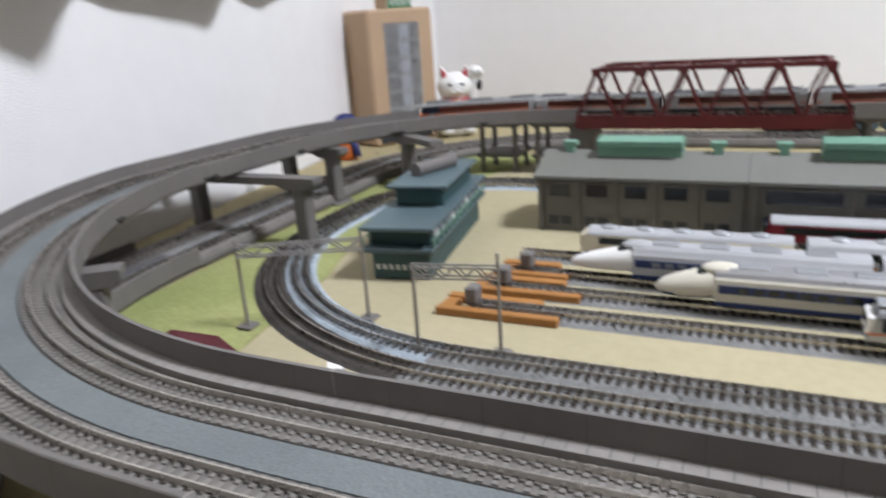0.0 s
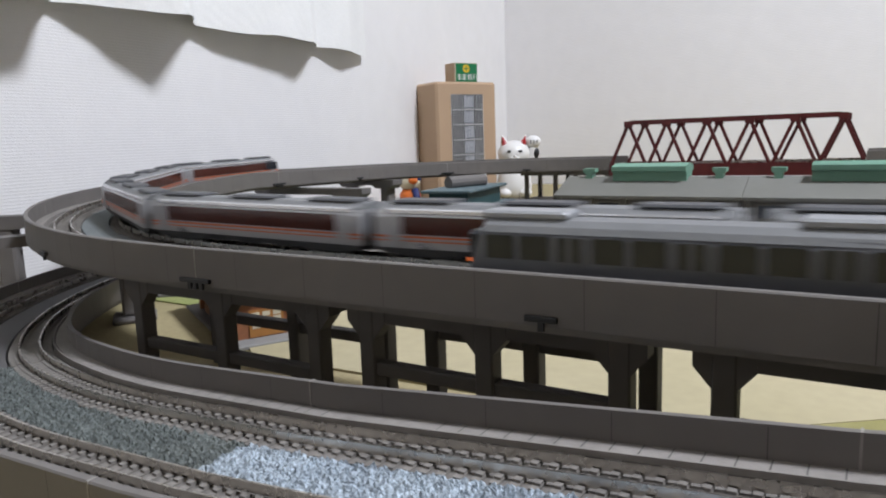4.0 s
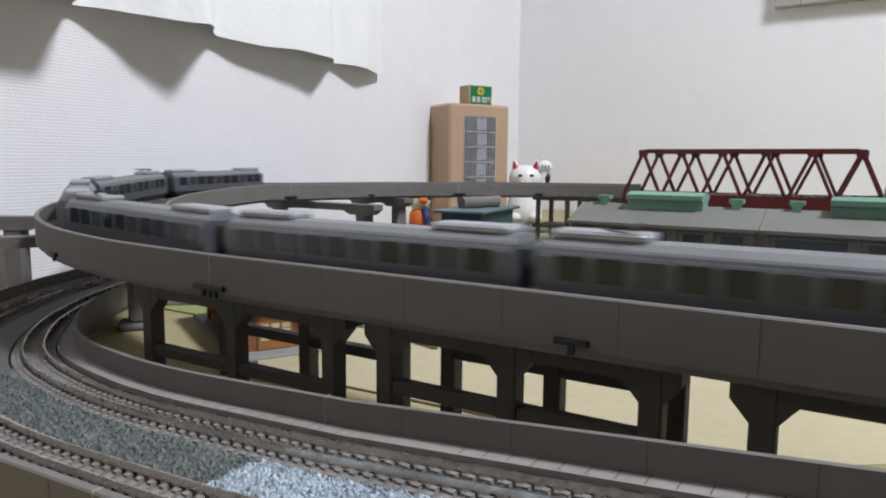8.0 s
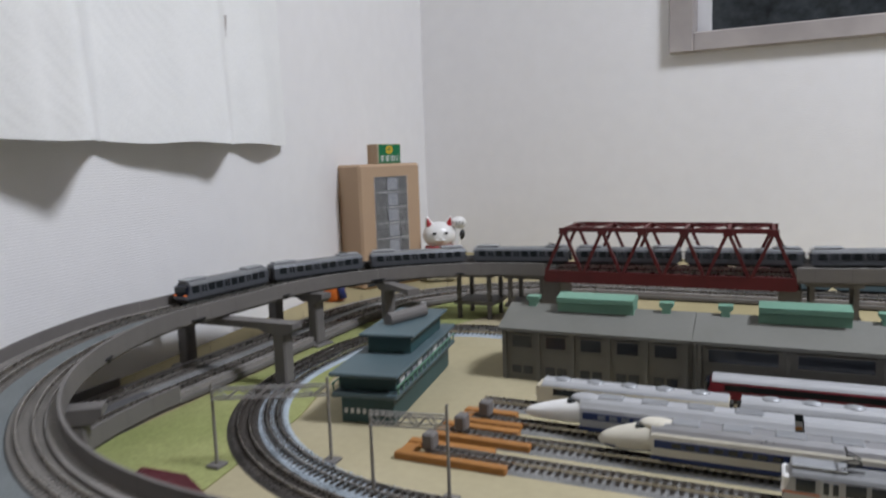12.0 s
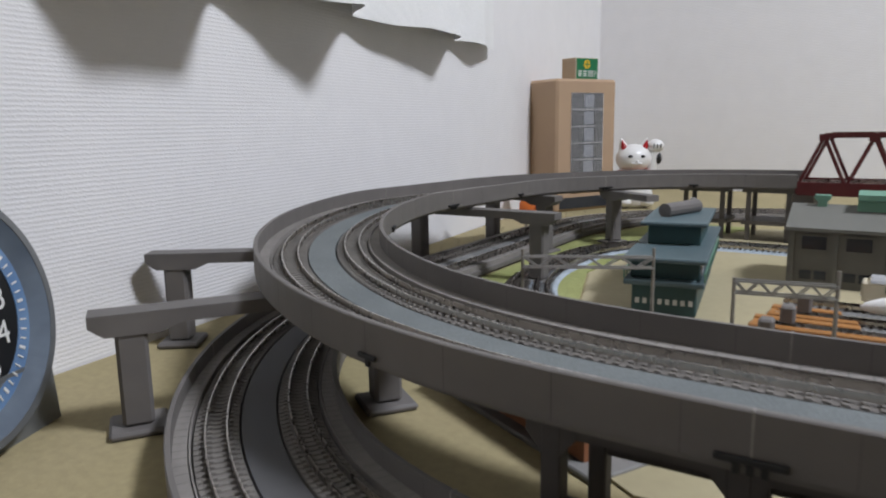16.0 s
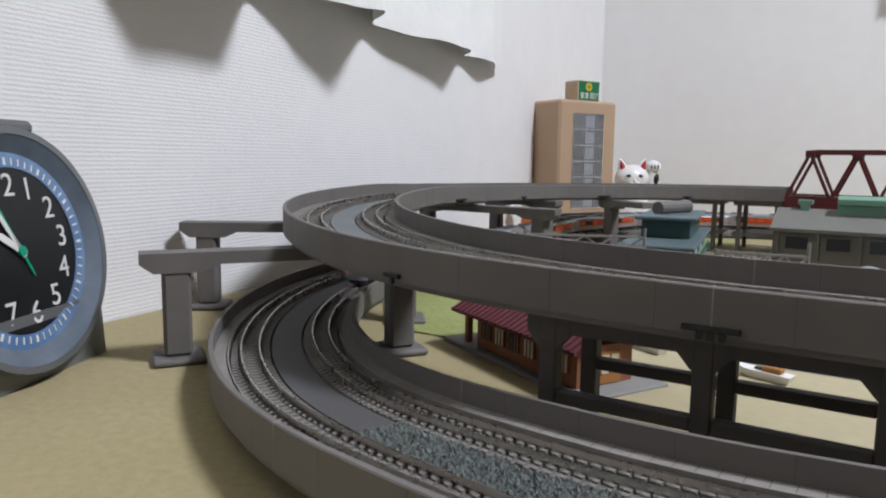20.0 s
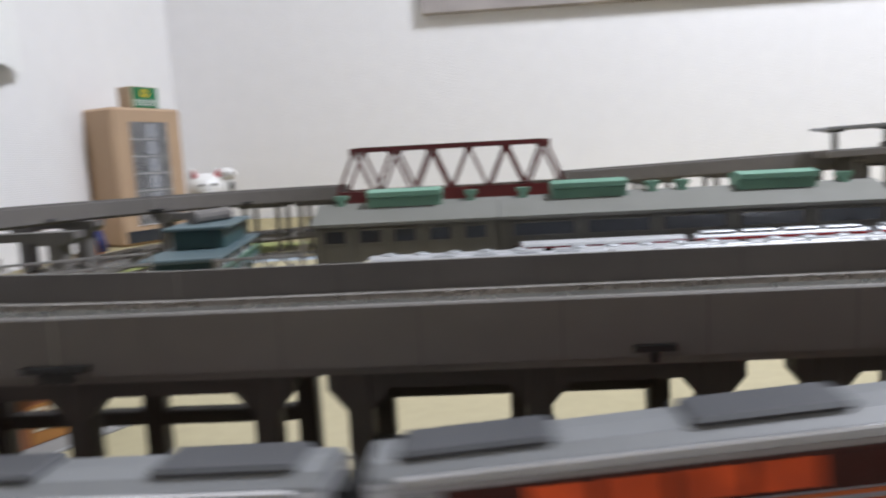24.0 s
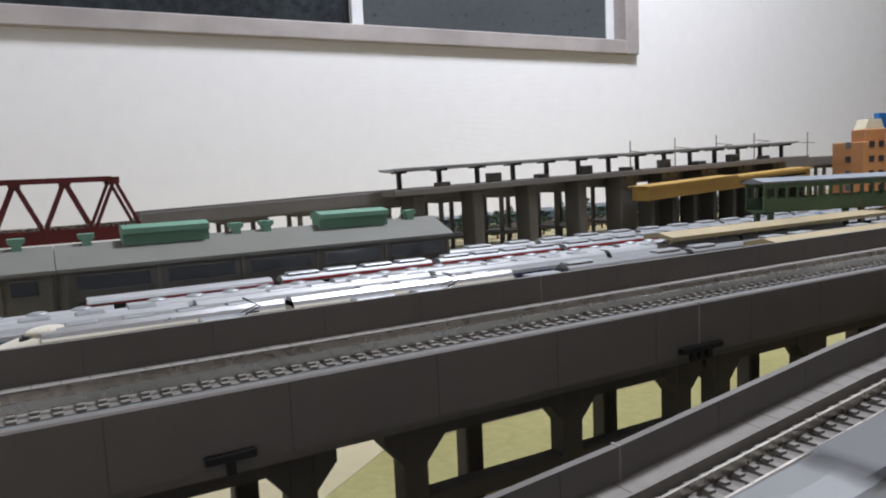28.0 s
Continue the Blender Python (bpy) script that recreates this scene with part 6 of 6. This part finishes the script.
def flats():
    f = thing("apartment_block", "orange-tiled apartment block with balconies and a white roof tank", "building", m=at(16.15, -3.55, 0, -25))
    bm = BM()
    box(bm, 0, 0, 0, 1.6, 0.9, 0.98, bevel=0.01)
    part("wall", bm, M_BRICKO, f)
    bm = BM()
    box(bm, 0.1, 0.1, 0.98, 0.5, 0.5, 1.14, bevel=0.01)
    part("stair_head", bm, M_BRICKO, f)
    bm = BM()
    prism(bm, [(0.12, 1.14), (0.48, 1.14), (0.42, 1.27), (0.18, 1.27)], "y", 0.14, 0.46)
    part("roof_tank", bm, M_CREAM, f)
    for k in range(5):
        z = 0.1 + k * 0.19
        bm = BM()
        box(bm, 0.5, -0.1, z - 0.02, 1.62, 0.0, z + 0.07, bevel=0.006)
        b_ = part("balcony", bm, M_BRICKO, f)
        for j in range(3):
            bm = BM()
            box(bm, 0.56 + j * 0.36, -0.006, z + 0.07, 0.82 + j * 0.36, 0.004, z + 0.15)
            part("window", bm, M_WINDARK, b_)
        for j in range(2):
            bm = BM()
            box(bm, 0.1 + j * 0.18, -0.006, z + 0.04, 0.2 + j * 0.18, 0.004, z + 0.12)
            part("window", bm, M_WINDARK, f)
        bm = BM()
        box(bm, -0.006, 0.35, z + 0.04, 0.004, 0.5, z + 0.12)
        part("window", bm, M_WINDARK, f)

    for p in f.children_recursive:
        p.data.transform(Matrix.Diagonal((0.89, 0.89, 1.22, 1.0)))


flats()
b = thing("blue_sign_building", "pale building with a blue roof sign", "building", m=at(20.1, -1.78, 0))
bm = BM()
box(bm, 0, 0, 0, 1.8, 0.7, 1.2, bevel=0.02)
part("wall", bm, M_CREAM, b)
for k in range(4):
    for j in range(2):
        bm = BM()
        box(bm, 0.2 + k * 0.4, -0.006, 0.35 + j * 0.42, 0.42 + k * 0.4, 0.006, 0.55 + j * 0.42)
        part("window", bm, M_WINDARK, b)
bm = BM()
box(bm, 0.02, 0.2, 1.2, 1.3, 0.3, 1.42, bevel=0.01)
part("sign_band", bm, M_WHITE, b)
bm = BM()
box(bm, 0.02, 0.19, 1.42, 1.3, 0.31, 1.83, bevel=0.01)
part("sign_board", bm, M_BLUE, b)


# ---- trains that run ----
def run_train(line, off, cars, spots, pitch, rise=0.05):
    """Keys every car of a train. spots: (seconds, place of the leading car's middle along the line)."""
    ts = [s[0] for s in spots]
    vs = [s[1] for s in spots]
    way = 1 if vs[-1] > vs[0] else -1
    for i, c in enumerate(cars):
        rows = []
        for k in range(57):
            t = k * 0.5
            s = float(np.interp(t, ts, vs)) - way * pitch * i
            p, q = line(s - 0.45, off), line(s + 0.45, off)
            a = math.atan2(q[1] - p[1], q[0] - p[0])
            x, y, z = (p[0] + q[0]) / 2, (p[1] + q[1]) / 2, (p[2] + q[2]) / 2
            slope = math.atan2(q[2] - p[2], 0.9)
            rows.append((t, at(x, y, z + rise, math.degrees(a), 0, -math.degrees(slope))))
        walk(c, rows)


def express(lit, n, group, first_way, length=1.36):
    out = []
    for i in range(n):
        end = i in (0, n - 1)
        c = car("silver limited express car with dimly lit orange windows and orange stripes", M_SILVER, M_ROOFG,
                [(M_ORANGE, 0.098, 0.106), (M_ORANGE, 0.083, 0.088)], nose=(first_way if i == 0 else -first_way) if end else 0,
                windows="lit", win=M_LIT if lit else M_BROWNW, roof_gear=3, gear=M_ROOFGEAR, group=group, dim=i, length=length, cab=True)
        for sy in (-1, 1):
            bm = BM()
            box(bm, -length / 2 + 0.07, sy * 0.081 - 0.006, 0.169, length / 2 - 0.07, sy * 0.081 + 0.006, 0.189, bevel=0.004)
            part("roof_edge", bm, M_EDGE_GLINT, c, "silver roof edge, brightened for its highlight")
            if end:
                way = first_way if i == 0 else -first_way
                bm = BM()
                box(bm, way * (length / 2 - 0.03), sy * 0.0905 - 0.003, 0.096, way * (length / 2 - 0.2), sy * 0.0905 + 0.003, 0.164)
                part("cab_side", bm, M_FRONT, c, "black cab side window band")
        out.append(c)
    return out


def commuter(n, group, first_way, length=1.25, gear=None):
    out = []
    for i in range(n):
        c = car("silver-grey commuter car with dark windows and roof units", M_COACHG, M_ROOFG, None, nose=(first_way if i == 0 else -first_way) if i in (0, n - 1) else 0, roof_gear=2, group=group, length=length, running=True, gear=gear)
        if i % 2:
            pantograph(c, 0.35, 0.212, 0.02)
        out.append(c)
    return out


EXPRESS = express(False, 7, "upper express train", -1, 1.29)
COMMUTER = commuter(7, "running commuter train", 1, 1.17)
LATE = commuter(3, "arriving silver train", 1, 1.25, M_ROOFGEAR)
LOWEXP = express(True, 7, "lower express train", -1, 1.34)
A_SPOTS = [(0.0, 42.8), (1.0, 39.35), (2.0, 36.85), (3.0, 33.65), (3.5, 32.1), (9.0, 15.6), (10.0, 14.0), (28.0, 14.0)]
B_SPOTS = [(0.0, 24.0), (3.5, 32.0), (6.0, 35.6), (7.0, 37.0), (8.0, 38.6), (9.0, 40.8), (10.0, 42.75), (11.0, 44.85), (12.0, 47.15), (12.5, 48.25), (14.5, 53.0), (24.0, 74.0), (28.0, 74.0)]
C_SPOTS = [(0.0, 68.0), (10.0, 68.0), (20.0, 38.85), (20.5, 37.54), (22.5, 31.43), (23.0, 30.1), (24.0, 27.4), (25.0, 24.65), (28.0, 16.4)]
D_SPOTS = [(0.0, 18.0), (24.0, 21.85), (28.0, 32.65)]


def motions():
    run_train(UP, -0.165, EXPRESS, A_SPOTS, 1.32)
    run_train(UP, 0.165, COMMUTER, B_SPOTS, 1.2)
    run_train(LOW, -0.165, LOWEXP, C_SPOTS, 1.38, 0.064)
    run_train(LOW, 0.165, LATE, D_SPOTS, 1.28, 0.066)


motions()
